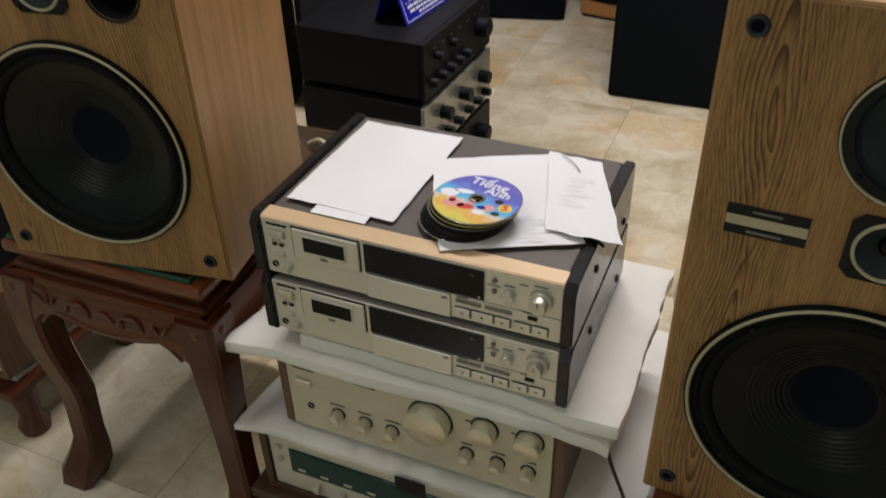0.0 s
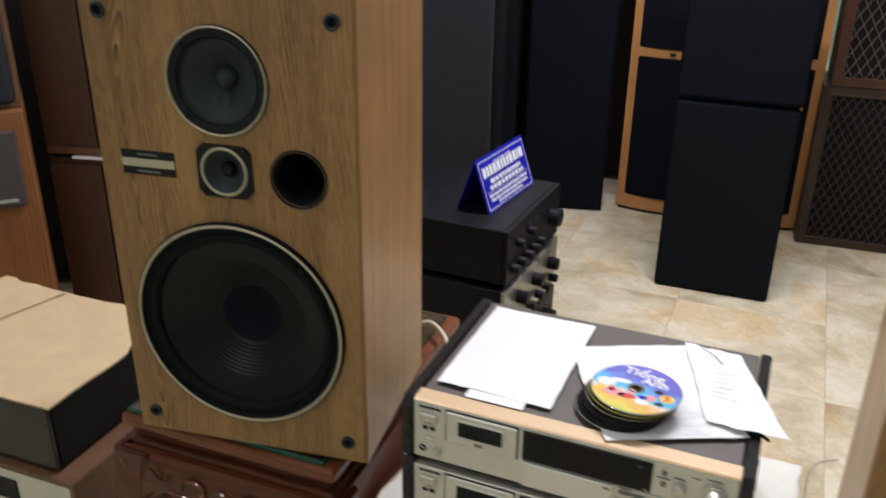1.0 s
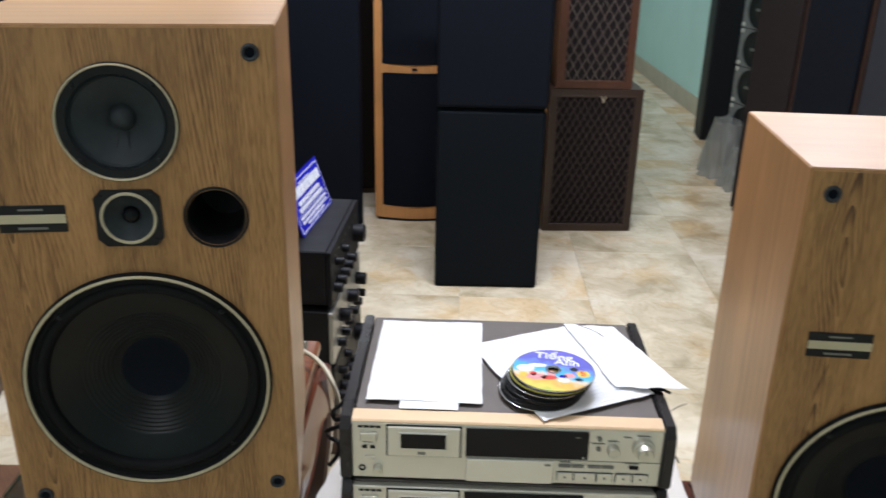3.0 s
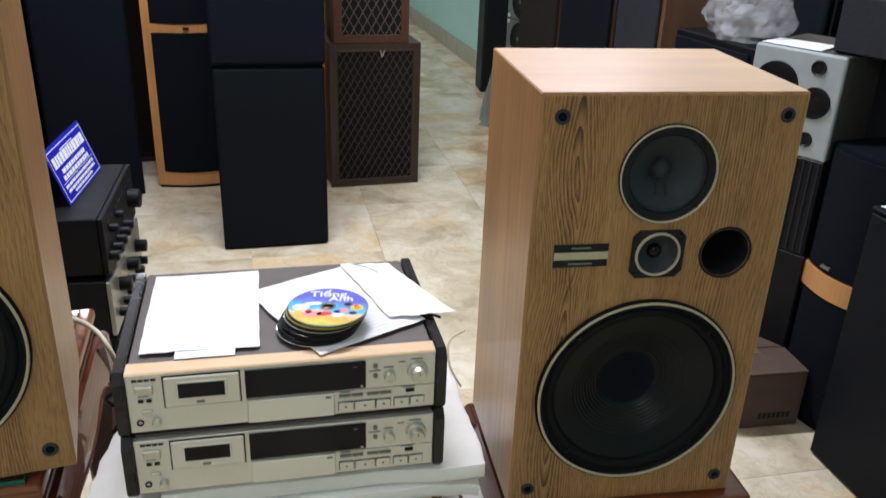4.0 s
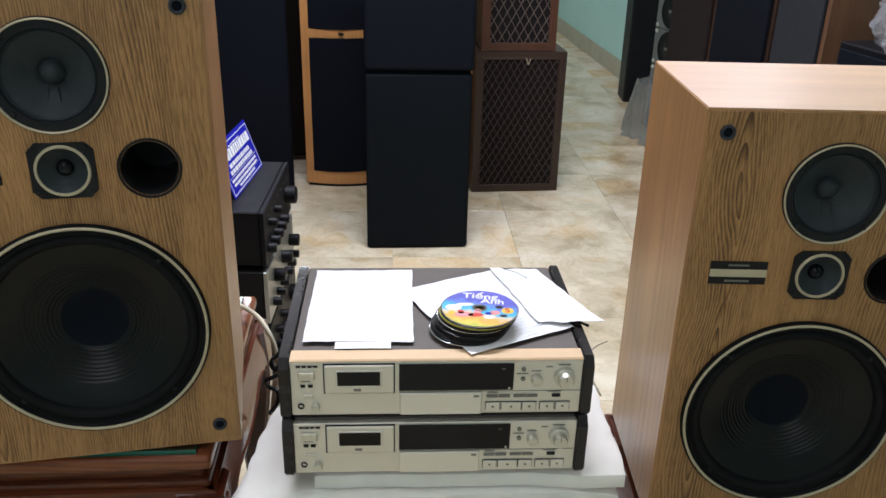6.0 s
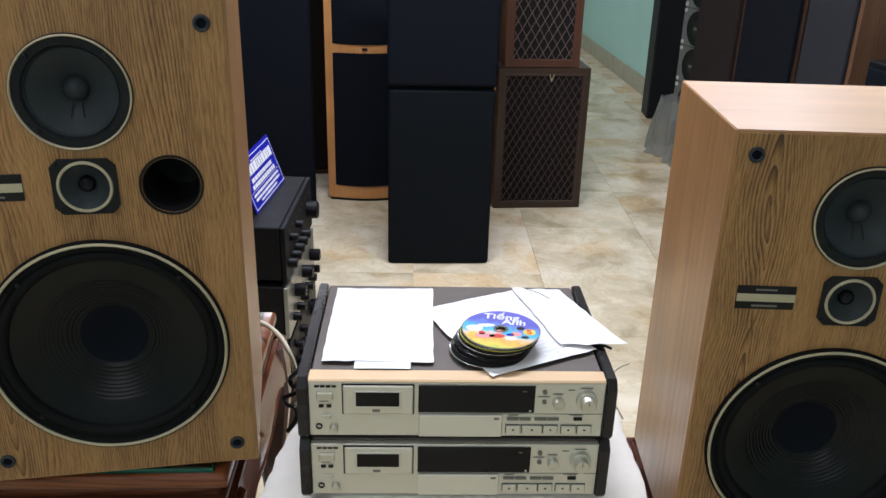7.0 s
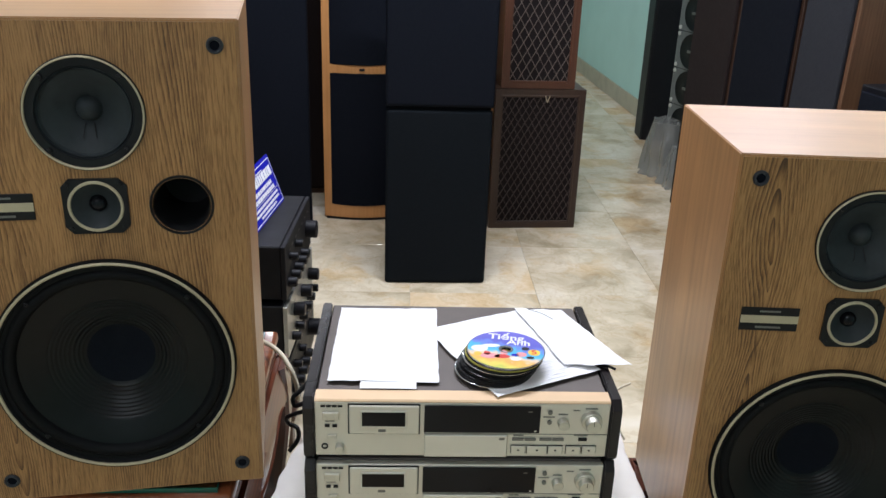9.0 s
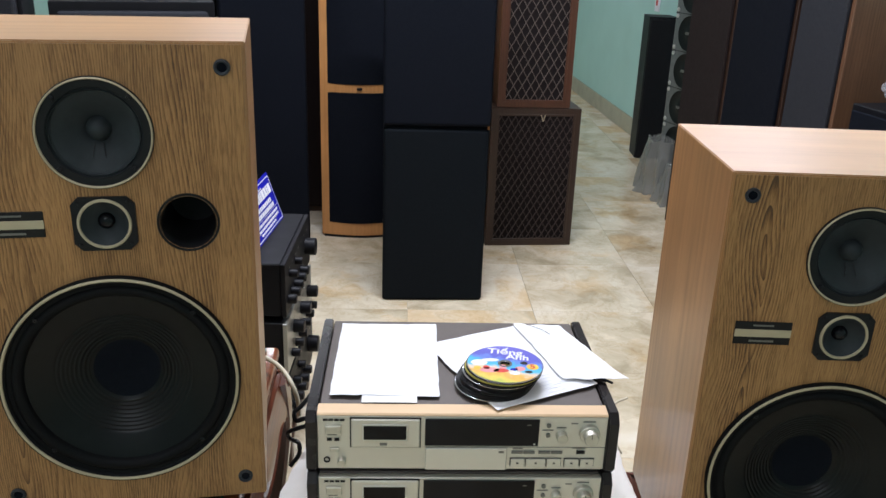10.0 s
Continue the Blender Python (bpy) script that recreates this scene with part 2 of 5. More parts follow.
def plain_sawn_oak():
    """Oak veneer: nested arches up one side, straight open lines beside them, short dark pores."""
    m, nt, b = mat_new("oak_veneer")
    tc = nt.nodes.new("ShaderNodeTexCoord")
    info = nt.nodes.new("ShaderNodeObjectInfo")
    comb = nt.nodes.new("ShaderNodeCombineXYZ")
    for k in range(3):
        nt.links.new(info.outputs["Random"], comb.inputs[k])
    sh = nt.nodes.new("ShaderNodeVectorMath")
    sh.operation = "MULTIPLY_ADD"
    nt.links.new(comb.outputs[0], sh.inputs[0])
    sh.inputs[1].default_value = (0.035, 2.3, 3.7)
    nt.links.new(tc.outputs["Object"], sh.inputs[2])
    src = sh.outputs[0]
    sep = nt.nodes.new("ShaderNodeSeparateXYZ")
    nt.links.new(src, sep.inputs[0])
    warp = noise_node(nt, src, 7.0, 2.0, 0.45, (1, 1, 0.26))
    sway = noise_node(nt, src, 26.0, 2.0, 0.5, (1, 1, 0.16))
    w0 = math_node(nt, "MULTIPLY", math_node(nt, "SUBTRACT", warp.outputs[0], 0.5), 0.108)
    w1 = math_node(nt, "MULTIPLY", math_node(nt, "SUBTRACT", sway.outputs[0], 0.5), 0.014)
    dx = math_node(nt, "ADD", math_node(nt, "ADD", sep.outputs[0], 0.118), math_node(nt, "ADD", w0, w1))
    lift = math_node(nt, "MULTIPLY", math_node(nt, "SUBTRACT", math_node(nt, "PINGPONG", math_node(nt, "ADD", sep.outputs[2], 0.1), 0.42), 0.16), 0.070)
    f = math_node(nt, "SQRT", math_node(nt, "ADD", math_node(nt, "MULTIPLY", dx, dx), math_node(nt, "MULTIPLY", lift, lift)), 0)
    saw = math_node(nt, "FRACT", math_node(nt, "MULTIPLY", math_node(nt, "POWER", f, 0.9), 225.0), 0)
    line = math_node(nt, "POWER", saw, 1.7)
    bands = noise_node(nt, src, 11.0, 1.5, 0.5, (1, 1, 0.035))
    show = nt.nodes.new("ShaderNodeMapRange")
    show.inputs["From Min"].default_value, show.inputs["From Max"].default_value = 0.36, 0.66
    show.inputs["To Min"].default_value, show.inputs["To Max"].default_value = 0.16, 0.80
    nt.links.new(bands.outputs[0], show.inputs[0])
    near = nt.nodes.new("ShaderNodeMapRange")
    near.inputs["From Min"].default_value, near.inputs["From Max"].default_value = 0.03, 0.11
    near.inputs["To Min"].default_value, near.inputs["To Max"].default_value = 0.12, 0.0
    nt.links.new(f, near.inputs[0])
    weight = math_node(nt, "ADD", show.outputs[0], near.outputs[0])
    pores = noise_node(nt, src, 760, 2, 0.6, (1, 1, 0.06))
    mid = noise_node(nt, src, 60, 4, 0.65, (1, 1, 0.03))
    k = math_node(nt, "SUBTRACT", 0.86, math_node(nt, "MULTIPLY", line, weight))
    k = math_node(nt, "ADD", k, math_node(nt, "MULTIPLY", math_node(nt, "SUBTRACT", mid.outputs[0], 0.5), 0.75))
    k = math_node(nt, "ADD", k, math_node(nt, "MULTIPLY", math_node(nt, "SUBTRACT", pores.outputs[0], 0.5), 1.35))
    r = ramp(nt, ((0.05, (0.070, 0.029, 0.008)), (0.45, (0.200, 0.097, 0.031)), (0.92, (0.385, 0.204, 0.072))))
    nt.links.new(k, r.inputs[0])
    blot = noise_node(nt, src, 5, 3)
    rr = ramp(nt, ((0.3, (0.88, 0.87, 0.86)), (0.7, (1.08, 1.07, 1.05))))
    nt.links.new(blot.outputs[0], rr.inputs[0])
    nt.links.new(mix_colour(nt, "MULTIPLY", 1.0, r.outputs[0], rr.outputs[0]), b.inputs["Base Color"])
    b.inputs["Roughness"].default_value = 0.42
    bump(nt, b, k, 0.12, 0.0006)
    return m


OAK = plain_sawn_oak()
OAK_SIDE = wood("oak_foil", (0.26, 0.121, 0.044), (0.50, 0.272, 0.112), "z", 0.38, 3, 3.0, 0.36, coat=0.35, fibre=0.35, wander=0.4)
# Same foil, paler: overhead light on the cabinet tops is put into the colour.
OAK_TOP_LIT = wood("oak_foil_lit_top", (0.38, 0.200, 0.088), (0.58, 0.345, 0.165), "x", 0.36, 2, 3.0, 0.4, coat=0.5, fibre=0.25, wander=0.3, coat_rough=0.3)
WALNUT = wood("walnut", (0.034, 0.016, 0.0082), (0.094, 0.046, 0.025), "z", 0.45, 9, 4.0, 0.5)
WALNUT_PALE = wood("walnut_pale", (0.080, 0.037, 0.019), (0.18, 0.094, 0.050), "z", 0.45, 8, 4.0, 0.5)
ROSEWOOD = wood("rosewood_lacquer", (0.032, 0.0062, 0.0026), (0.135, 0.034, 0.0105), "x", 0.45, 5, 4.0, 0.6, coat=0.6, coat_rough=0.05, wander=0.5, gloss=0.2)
# Lighter, oranger copy of ROSEWOOD: the lit stool boards are painted in.
ROSE_TOP_LIT = wood("rosewood_top_lit", (0.060, 0.015, 0.006), (0.215, 0.064, 0.020), "x", 0.40, 5, 4.0, 0.6, coat=0.6, coat_rough=0.08, wander=0.5, gloss=0.2)
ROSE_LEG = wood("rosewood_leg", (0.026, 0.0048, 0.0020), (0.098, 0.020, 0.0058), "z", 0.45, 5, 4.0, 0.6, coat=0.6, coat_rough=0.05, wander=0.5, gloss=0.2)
TEAK = wood("teak", (0.13, 0.045, 0.014), (0.27, 0.105, 0.035), "z", 0.4, 7, 3.5, 0.45)
CHERRY = wood("cherry", (0.46, 0.20, 0.06), (0.62, 0.31, 0.11), "z", 0.35, 4, 3.0, 0.35, fibre=0.2)
WENGE = wood("dark_brown_frame", (0.017, 0.0085, 0.0055), (0.045, 0.023, 0.014), "z", 0.42, 9, 4.0, 0.5)
REDWOOD = wood("red_frame", (0.040, 0.014, 0.007), (0.092, 0.034, 0.017), "z", 0.4, 7, 4.0, 0.45)
SOCKET = plain("charcoal_rubber", (0.035, 0.037, 0.042), 0.42)
SIDE_BLACK = plain("black_lacquer", (0.016, 0.013, 0.014), 0.28, coat=0.3)
BLACK = plain("black_paint", (0.007, 0.007, 0.009), 0.5)
CLOTH = plain("black_grille_cloth", (0.0034, 0.0048, 0.0092), 0.9, vary=0.25, scale=300, grain=0.5, gloss=0.15)
CLOTH_GREY = plain("grey_grille_cloth", (0.024, 0.025, 0.030), 0.9, vary=0.25, scale=300, grain=0.5)
LATTICE_CLOTH = plain("dark_cloth", (0.009, 0.006, 0.006), 0.9, vary=0.3, scale=300, grain=0.5)
LATTICE_DARK = plain("dark_lattice", (0.050, 0.036, 0.031), 0.4, vary=0.3, scale=40)
CLOTH_BROWN = plain("brown_grille_cloth", (0.017, 0.011, 0.010), 0.9, vary=0.3, scale=300, grain=0.5)
VINYL = plain("black_vinyl", (0.0042, 0.0058, 0.0096), 0.6, grain=0.35, gloss=0.15)
CLOTH_GREEN = plain("green_black_grille_cloth", (0.0036, 0.0056, 0.0082), 0.9, vary=0.25, scale=300, grain=0.5, gloss=0.15)
LATTICE_PALE = plain("pale_lattice", (0.115, 0.088, 0.074), 0.4, vary=0.25, scale=40)
AMP_SILVER = plain("brushed_amp_face", (0.40, 0.40, 0.37), 0.34, 0.7, 0.06, 60)
CONE = plain("paper_cone", (0.0040, 0.0048, 0.0054), 0.36, vary=0.2, scale=60, grain=0.2, gloss=0.22)
CONE_GREY = plain("grey_cone", (0.027, 0.032, 0.035), 0.55, vary=0.15, scale=60)
RUBBER = plain("black_rubber", (0.012, 0.012, 0.013), 0.42)
FOAM_EDGE = plain("foam_surround", (0.0040, 0.0042, 0.0048), 0.66, gloss=0.15)
TRIM = plain("gold_trim", (0.50, 0.43, 0.29), 0.5, 0.3, 0.06)
GOLD_FACE = plain("champagne_face", (0.62, 0.56, 0.43), 0.36, 0.25, 0.04, 8)
GOLD = plain("champagne_metal", (0.74, 0.67, 0.53), 0.30, 0.75, 0.04, 8)
SILVER = plain("silver_face", (0.72, 0.68, 0.59), 0.38, 0.45, 0.04, 8)
SILVER_LIGHT = plain("silver_lid", (0.72, 0.71, 0.66), 0.34, 0.7, 0.03, 8)
BRUSHED = plain("brushed_knob", (0.68, 0.65, 0.57), 0.48, 0.9, 0.08, 120)
# Peach stands in for orange wood mirrored in the champagne bevel.
BEVEL_REFLECT = plain("bevel_wood_reflection", (0.67, 0.475, 0.285), 0.36, 0.15, 0.05, 12)
CASE_TOP = plain("brown_grey_case", (0.105, 0.088, 0.078), 0.5, 0.2, 0.08, 20, grain=0.25)
GLASS_DARK = plain("dark_window", (0.006, 0.006, 0.008), 0.08, vary=0.05)
PAPER = plain("white_paper", (0.80, 0.80, 0.81), 0.7, vary=0.02, scale=8)
FOAM = plain("white_foam_sheet", (0.89, 0.85, 0.77), 0.75, vary=0.05, scale=14, grain=0.5)
FOAM.node_tree.nodes["Principled BSDF"].inputs["Subsurface Weight"].default_value = 0.6
FOAM.node_tree.nodes["Principled BSDF"].inputs["Subsurface Radius"].default_value = (0.03, 0.03, 0.03)
FOAM.node_tree.nodes["Principled BSDF"].inputs["Subsurface Scale"].default_value = 1.0
CARD = plain("kraft_cardboard", (0.58, 0.42, 0.245), 0.8, vary=0.08, scale=14)
CARTON = plain("brown_carton", (0.088, 0.056, 0.038), 0.8, vary=0.15, scale=14)
BLUE = plain("blue_acrylic", (0.02, 0.02, 0.42), 0.25, vary=0.05)
WHITE_INK = plain("white_ink", (0.80, 0.80, 0.86), 0.6, vary=0.02)
DARK_INK = plain("dark_ink", (0.014, 0.013, 0.013), 0.5)
STEEL = plain("grey_amp_face", (0.19, 0.185, 0.17), 0.4, 0.6, 0.08)
SILVER_PAINT = plain("silver_paint", (0.42, 0.46, 0.47), 0.35, 0.3, 0.05)
CABLE = plain("cream_cable", (0.62, 0.56, 0.42), 0.5)


def two_tone_wall():
    """Mint dado with white emulsion above shoulder height, slightly blotched."""
    m, nt, b = mat_new("mint_and_white_wall_paint")
    tc = nt.nodes.new("ShaderNodeTexCoord")
    sep = nt.nodes.new("ShaderNodeSeparateXYZ")
    nt.links.new(tc.outputs["Object"], sep.inputs[0])
    n = noise_node(nt, tc.outputs["Object"], 3, 4)
    low = ramp(nt, ((0.3, (0.42, 0.66, 0.60)), (0.7, (0.46, 0.71, 0.65))))
    high = ramp(nt, ((0.3, (0.72, 0.745, 0.72)), (0.7, (0.77, 0.79, 0.77))))
    nt.links.new(n.outputs[0], low.inputs[0])
    nt.links.new(n.outputs[0], high.inputs[0])
    up = math_node(nt, "GREATER_THAN", sep.outputs[2], 1.56)
    nt.links.new(mix_colour(nt, "MIX", up, low.outputs[0], high.outputs[0]), b.inputs["Base Color"])
    b.inputs["Roughness"].default_value = 0.6
    fine = noise_node(nt, tc.outputs["Object"], 60, 3)
    bump(nt, b, fine.outputs[0], 0.08, 0.004)
    return m


WALL_PAINT = two_tone_wall()
SKIRT = plain("skirting_tile", (0.36, 0.34, 0.25), 0.3, vary=0.15, scale=9)
CEIL = plain("white_ceiling_paint", (0.78, 0.78, 0.76), 0.8, vary=0.02, scale=3)
SAGE = plain("green_glass_edge", (0.006, 0.085, 0.058), 0.15, vary=0.1)


def clear_glass():
    m, nt, b = mat_new("clear_glass")
    b.inputs["Base Color"].default_value = (0.86, 0.95, 0.91, 1)
    b.inputs["Transmission Weight"].default_value = 1.0
    b.inputs["Roughness"].default_value = 0.02
    return m


GLASS = clear_glass()


def marble():
    m, nt, b = mat_new("beige_marble_tile")
    tc = nt.nodes.new("ShaderNodeTexCoord")
    info = nt.nodes.new("ShaderNodeObjectInfo")
    sh = nt.nodes.new("ShaderNodeVectorMath")
    sh.operation = "MULTIPLY_ADD"
    comb = nt.nodes.new("ShaderNodeCombineXYZ")
    for k in range(3):
        nt.links.new(info.outputs["Random"], comb.inputs[k])
    nt.links.new(comb.outputs[0], sh.inputs[0])
    sh.inputs[1].default_value = (7, 9, 5)
    nt.links.new(tc.outputs["Object"], sh.inputs[2])
    src = sh.outputs[0]
    warp = noise_node(nt, src, 3, 4)
    add = nt.nodes.new("ShaderNodeVectorMath")
    add.operation = "MULTIPLY_ADD"
    nt.links.new(warp.outputs[1], add.inputs[0])
    add.inputs[1].default_value = (0.35, 0.35, 0.35)
    nt.links.new(src, add.inputs[2])
    big = noise_node(nt, add.outputs[0], 3.4, 6, 0.58)
    r = ramp(nt, ((0.30, (0.43, 0.355, 0.225)), (0.43, (0.635, 0.54, 0.375)), (0.55, (0.785, 0.69, 0.515)), (0.72, (0.89, 0.82, 0.685))))
    nt.links.new(big.outputs[0], r.inputs[0])
    rust = noise_node(nt, add.outputs[0], 2.3, 5, 0.6)
    rust_ramp = ramp(nt, ((0.53, (1, 1, 1)), (0.63, (0.93, 0.80, 0.62)), (0.74, (0.86, 0.68, 0.46))))
    nt.links.new(rust.outputs[0], rust_ramp.inputs[0])
    stained = mix_colour(nt, "MULTIPLY", 0.85, r.outputs[0], rust_ramp.outputs[0])
    vein = noise_node(nt, add.outputs[0], 9, 7, 0.68)
    rv = ramp(nt, ((0.455, (1, 1, 1)), (0.495, (0.80, 0.72, 0.60)), (0.52, (1, 1, 1)), (0.60, (1.0, 1.0, 1.0)), (0.64, (1.12, 1.12, 1.12))))
    nt.links.new(vein.outputs[0], rv.inputs[0])
    nt.links.new(mix_colour(nt, "MULTIPLY", 0.5, stained, rv.outputs[0]), b.inputs["Base Color"])
    rr = nt.nodes.new("ShaderNodeMapRange")
    rr.inputs["To Min"].default_value, rr.inputs["To Max"].default_value = 0.10, 0.24
    nt.links.new(vein.outputs[0], rr.inputs[0])
    nt.links.new(rr.outputs[0], b.inputs["Roughness"])
    return m


MARBLE = marble()
GROUT = plain("grout", (0.46, 0.41, 0.32), 0.8)

# ---------------------------------------------------------------- the room
XL, YN, YS, ZC = -2.9, 8.6, -3.2, 3.1


def wall_x(y):
    return 1.87 - 0.047 * y


def wall(name, x0, x1, y0, y1, z1=ZC):
    return solo(name, box(x0, x1, y0, y1, 0, z1), WALL_PAINT, Matrix(), "mint green painted plaster wall", "wall", kind="structure")


wall("wall_west", XL - 0.15, XL, YS, YN)
wall("wall_north", XL - 0.15, wall_x(YN), YN, YN + 0.15)
wall("wall_south", XL - 0.15, wall_x(YS) + 0.15, YS - 0.15, YS)
east = prism([(wall_x(YS), YS), (wall_x(YN), YN), (wall_x(YN) + 0.15, YN), (wall_x(YS) + 0.15, YS)], 0, ZC)
solo("wall_east", east, WALL_PAINT, Matrix(), "mint green painted plaster wall behind the speakers", "wall", kind="structure")
skirt = prism([(wall_x(YS + 0.01) - 0.012, YS + 0.01), (wall_x(YN - 0.01) - 0.012, YN - 0.01), (wall_x(YN - 0.01) - 0.001, YN - 0.01), (wall_x(YS + 0.01) - 0.001, YS + 0.01)], 0.002, 0.13)
solo("baseboard", skirt, SKIRT, Matrix(), "olive beige tiled skirting along the mint wall", "baseboard", kind="structure")
solo("ceiling", box(XL - 0.15, 2.4, YS - 0.15, YN + 0.15, ZC, ZC + 0.12), CEIL, Matrix(), "plain white painted ceiling", "ceiling", kind="structure")
floor = solo("floor", box(XL - 0.15, 2.4, YS - 0.15, YN + 0.15, -0.2, -0.004), GROUT, Matrix(), "polished beige marble tile floor with thin joints", "floor", kind="structure")


# ---------------------------------------------------------------- lamps
def tube_lamp(x, y, yaw, watts):
    t = thing("ceiling_light", x, y, ZC - 0.062, yaw, "unseen white fluorescent batten lamp fixed to the ceiling", "lamp", "ceiling lamps")
    part("housing", box(-0.62, 0.62, -0.035, 0.035, 0.02, 0.06, 0.004), CEIL, t)
    m, nt, b = mat_new("lit_tube")
    b.inputs["Emission Color"].default_value = (0.93, 0.97, 1.0, 1)
    b.inputs["Emission Strength"].default_value = 6.0
    tb = lathe([(0, -0.6), (0.014, -0.6), (0.014, 0.6), (0, 0.6)], 0, 0, seg=16)
    for v in tb.verts:
        v.co = Vector((v.co.y, v.co.x, v.co.z))
    part("tube", tb, m, t, "glowing white tube")
    li = bpy.data.lights.new("tube_light", "AREA")
    li.shape, li.size, li.size_y, li.energy, li.color = "RECTANGLE", 1.2, 0.10, watts, (1.0, 0.955, 0.99)
    lo = new("tube_light", li)
    lo.matrix_basis = pose(x, y, ZC - 0.085, 0, 0, yaw)


tube_lamp(0.06, 1.35, 0, 84)
tube_lamp(-0.9, 5.2, 0, 21)
# Unseen fill lamp, added to brighten the far mint wall.
tube_lamp(0.45, 6.9, 90, 9)
tube_lamp(-0.95, -0.62, 90, 14)


def wall_lamp(x, y, z, yaw, aim, watts, colour, label):
    """A batten lamp screwed to a wall; its back lies along its own x axis and it faces its own y axis."""
    t = thing("wall_light", x, y, z, yaw, label, "lamp", "wall lamps")
    part("housing", box(-0.62, 0.62, 0.0, 0.035, -0.03, 0.03, 0.004), CEIL, t)
    tb = lathe([(0, -0.6), (0.014, -0.6), (0.014, 0.6), (0, 0.6)], 0, 0, seg=16)
    for v in tb.verts:
        v.co = Vector((v.co.y, v.co.x + 0.056, v.co.z))
    part("tube", tb, bpy.data.materials["lit_tube"], t, "glowing white tube")
    li = bpy.data.lights.new("wall_tube_light", "AREA")
    li.shape, li.size, li.size_y, li.energy, li.color = "RECTANGLE", 1.2, 0.10, watts, colour
    eye = t.matrix_basis @ Vector((0, 0.09, 0))
    new("wall_tube_light", li).matrix_basis = look(eye, aim, 0)


wall_lamp(wall_x(2.6) - 0.004, 2.6, 1.98, 93.9, (0.5, 0.3, 1.1), 5.5, (1.0, 0.90, 0.95), "white fluorescent batten lamp on the mint wall")
# Added fill behind the camera: lifts fronts and foam edges more than the floor.
wall_lamp(-0.7, YS + 0.004, 2.55, 0, (-0.2, 0.0, 0.95), 17, (1.0, 0.955, 0.97), "unseen fill lamp added high on the rear wall for the speaker fronts")


# ---------------------------------------------------------------- three-way speakers
def cone_driver(parent, cx, cz, R, kind):
    """Trim ring, frame, roll surround, cone and cap of one driver."""
    lip, inner, tw = (0.0065, 0.895, 0.026) if kind == "woofer" else (0.003, 0.80, 0.036)
    d = part("driver", lathe([(R * inner, 0.012), (R * inner, -0.0005), (R * 0.925, -0.001), (R * 0.935, -lip + 0.002), (R * 0.962, -lip), (R * 0.986, -lip), (R * 0.992, -lip + 0.002), (R * 0.993, 0.003)], cx, cz, 0, 72), FOAM_EDGE if kind == "woofer" else RUBBER, parent, "black pressed frame", True)
    part("trim_ring", lathe([(R * (0.975 - tw), -lip + 0.002), (R * (0.978 - tw), -lip - 0.0012), (R * (0.976 - tw / 2), -lip - 0.002), (R * 0.974, -lip - 0.0012), (R * 0.978, -lip + 0.001)], cx, cz, 0, 72), TRIM, d, "gold trim ring", True)
    if kind == "woofer":
        sur = [(R * 0.795, 0.006)] + [(R * (0.85 - 0.05 * cos(a)), 0.004 - 0.008 * sin(a)) for a in np.linspace(0, pi, 9)] + [(R * 0.905, 0.002)]
        part("surround", lathe([(r, z) for r, z in sur], cx, cz, 0, 64), FOAM_EDGE, d, "black foam surround", True)
        prof = []
        for s in np.linspace(0, 1, 60):
            r = R * (0.80 - 0.515 * s)
            dep = 0.006 + 0.034 * s ** 1.1
            if 0.42 < s < 0.96:
                dep += 0.00065 * sin((s - 0.42) * 95)
            prof.append((r, dep))
        part("cone", lathe(prof, cx, cz, 0, 64), CONE, d, "ribbed black paper cone", True)
        part("dust_cap", lathe([(R * 0.288, 0.0405), (R * 0.26, 0.0415), (R * 0.18, 0.0440), (R * 0.09, 0.0455), (0, 0.046)], cx, cz, 0, 40), CLOTH, d, "dull black cap", True)
    else:
        part("surround", lathe([(R * 0.805, 0.004), (R * 0.79, 0.001), (R * 0.775, 0.0035), (R * 0.755, 0.0015), (R * 0.74, 0.004), (R * 0.72, 0.0062)], cx, cz, 0, 48), CONE_GREY, d, "", True)
        part("cone", lathe([(R * 0.725, 0.006), (R * 0.64, 0.009), (R * 0.45, 0.019), (R * 0.22, 0.030)], cx, cz, 0, 48), CONE_GREY, d, "grey paper cone", True)
        part("dust_cap", lathe([(R * 0.225, 0.031), (R * 0.20, 0.0245), (R * 0.14, 0.019), (R * 0.07, 0.0165), (0, 0.016)], cx, cz, 0, 32), CONE_GREY, d, "grey domed cap", True)
        for s in (-1, 1):
            part("lead_wire", tube([(cx + s * 0.0055, 0.0255, cz - R * 0.24), (cx + s * 0.0068, 0.0190, cz - R * 0.36), (cx + s * 0.0080, 0.0150, cz - R * 0.47)], 0.0006, 6), DARK_INK, d)
    for a in (45, 135, 225, 315):
        rr = R * 0.885
        x, z = cx + rr * cos(radians(a)), cz + rr * sin(radians(a))
        part("screw", lathe([(0.0038, -0.002), (0.0032, -0.0045), (0.001, -0.0052), (0.0009, -0.003), (0, -0.003)], x, z, 0, 12), RUBBER, d)
    return d


SW, SH, SD = 0.382, 0.684, 0.298


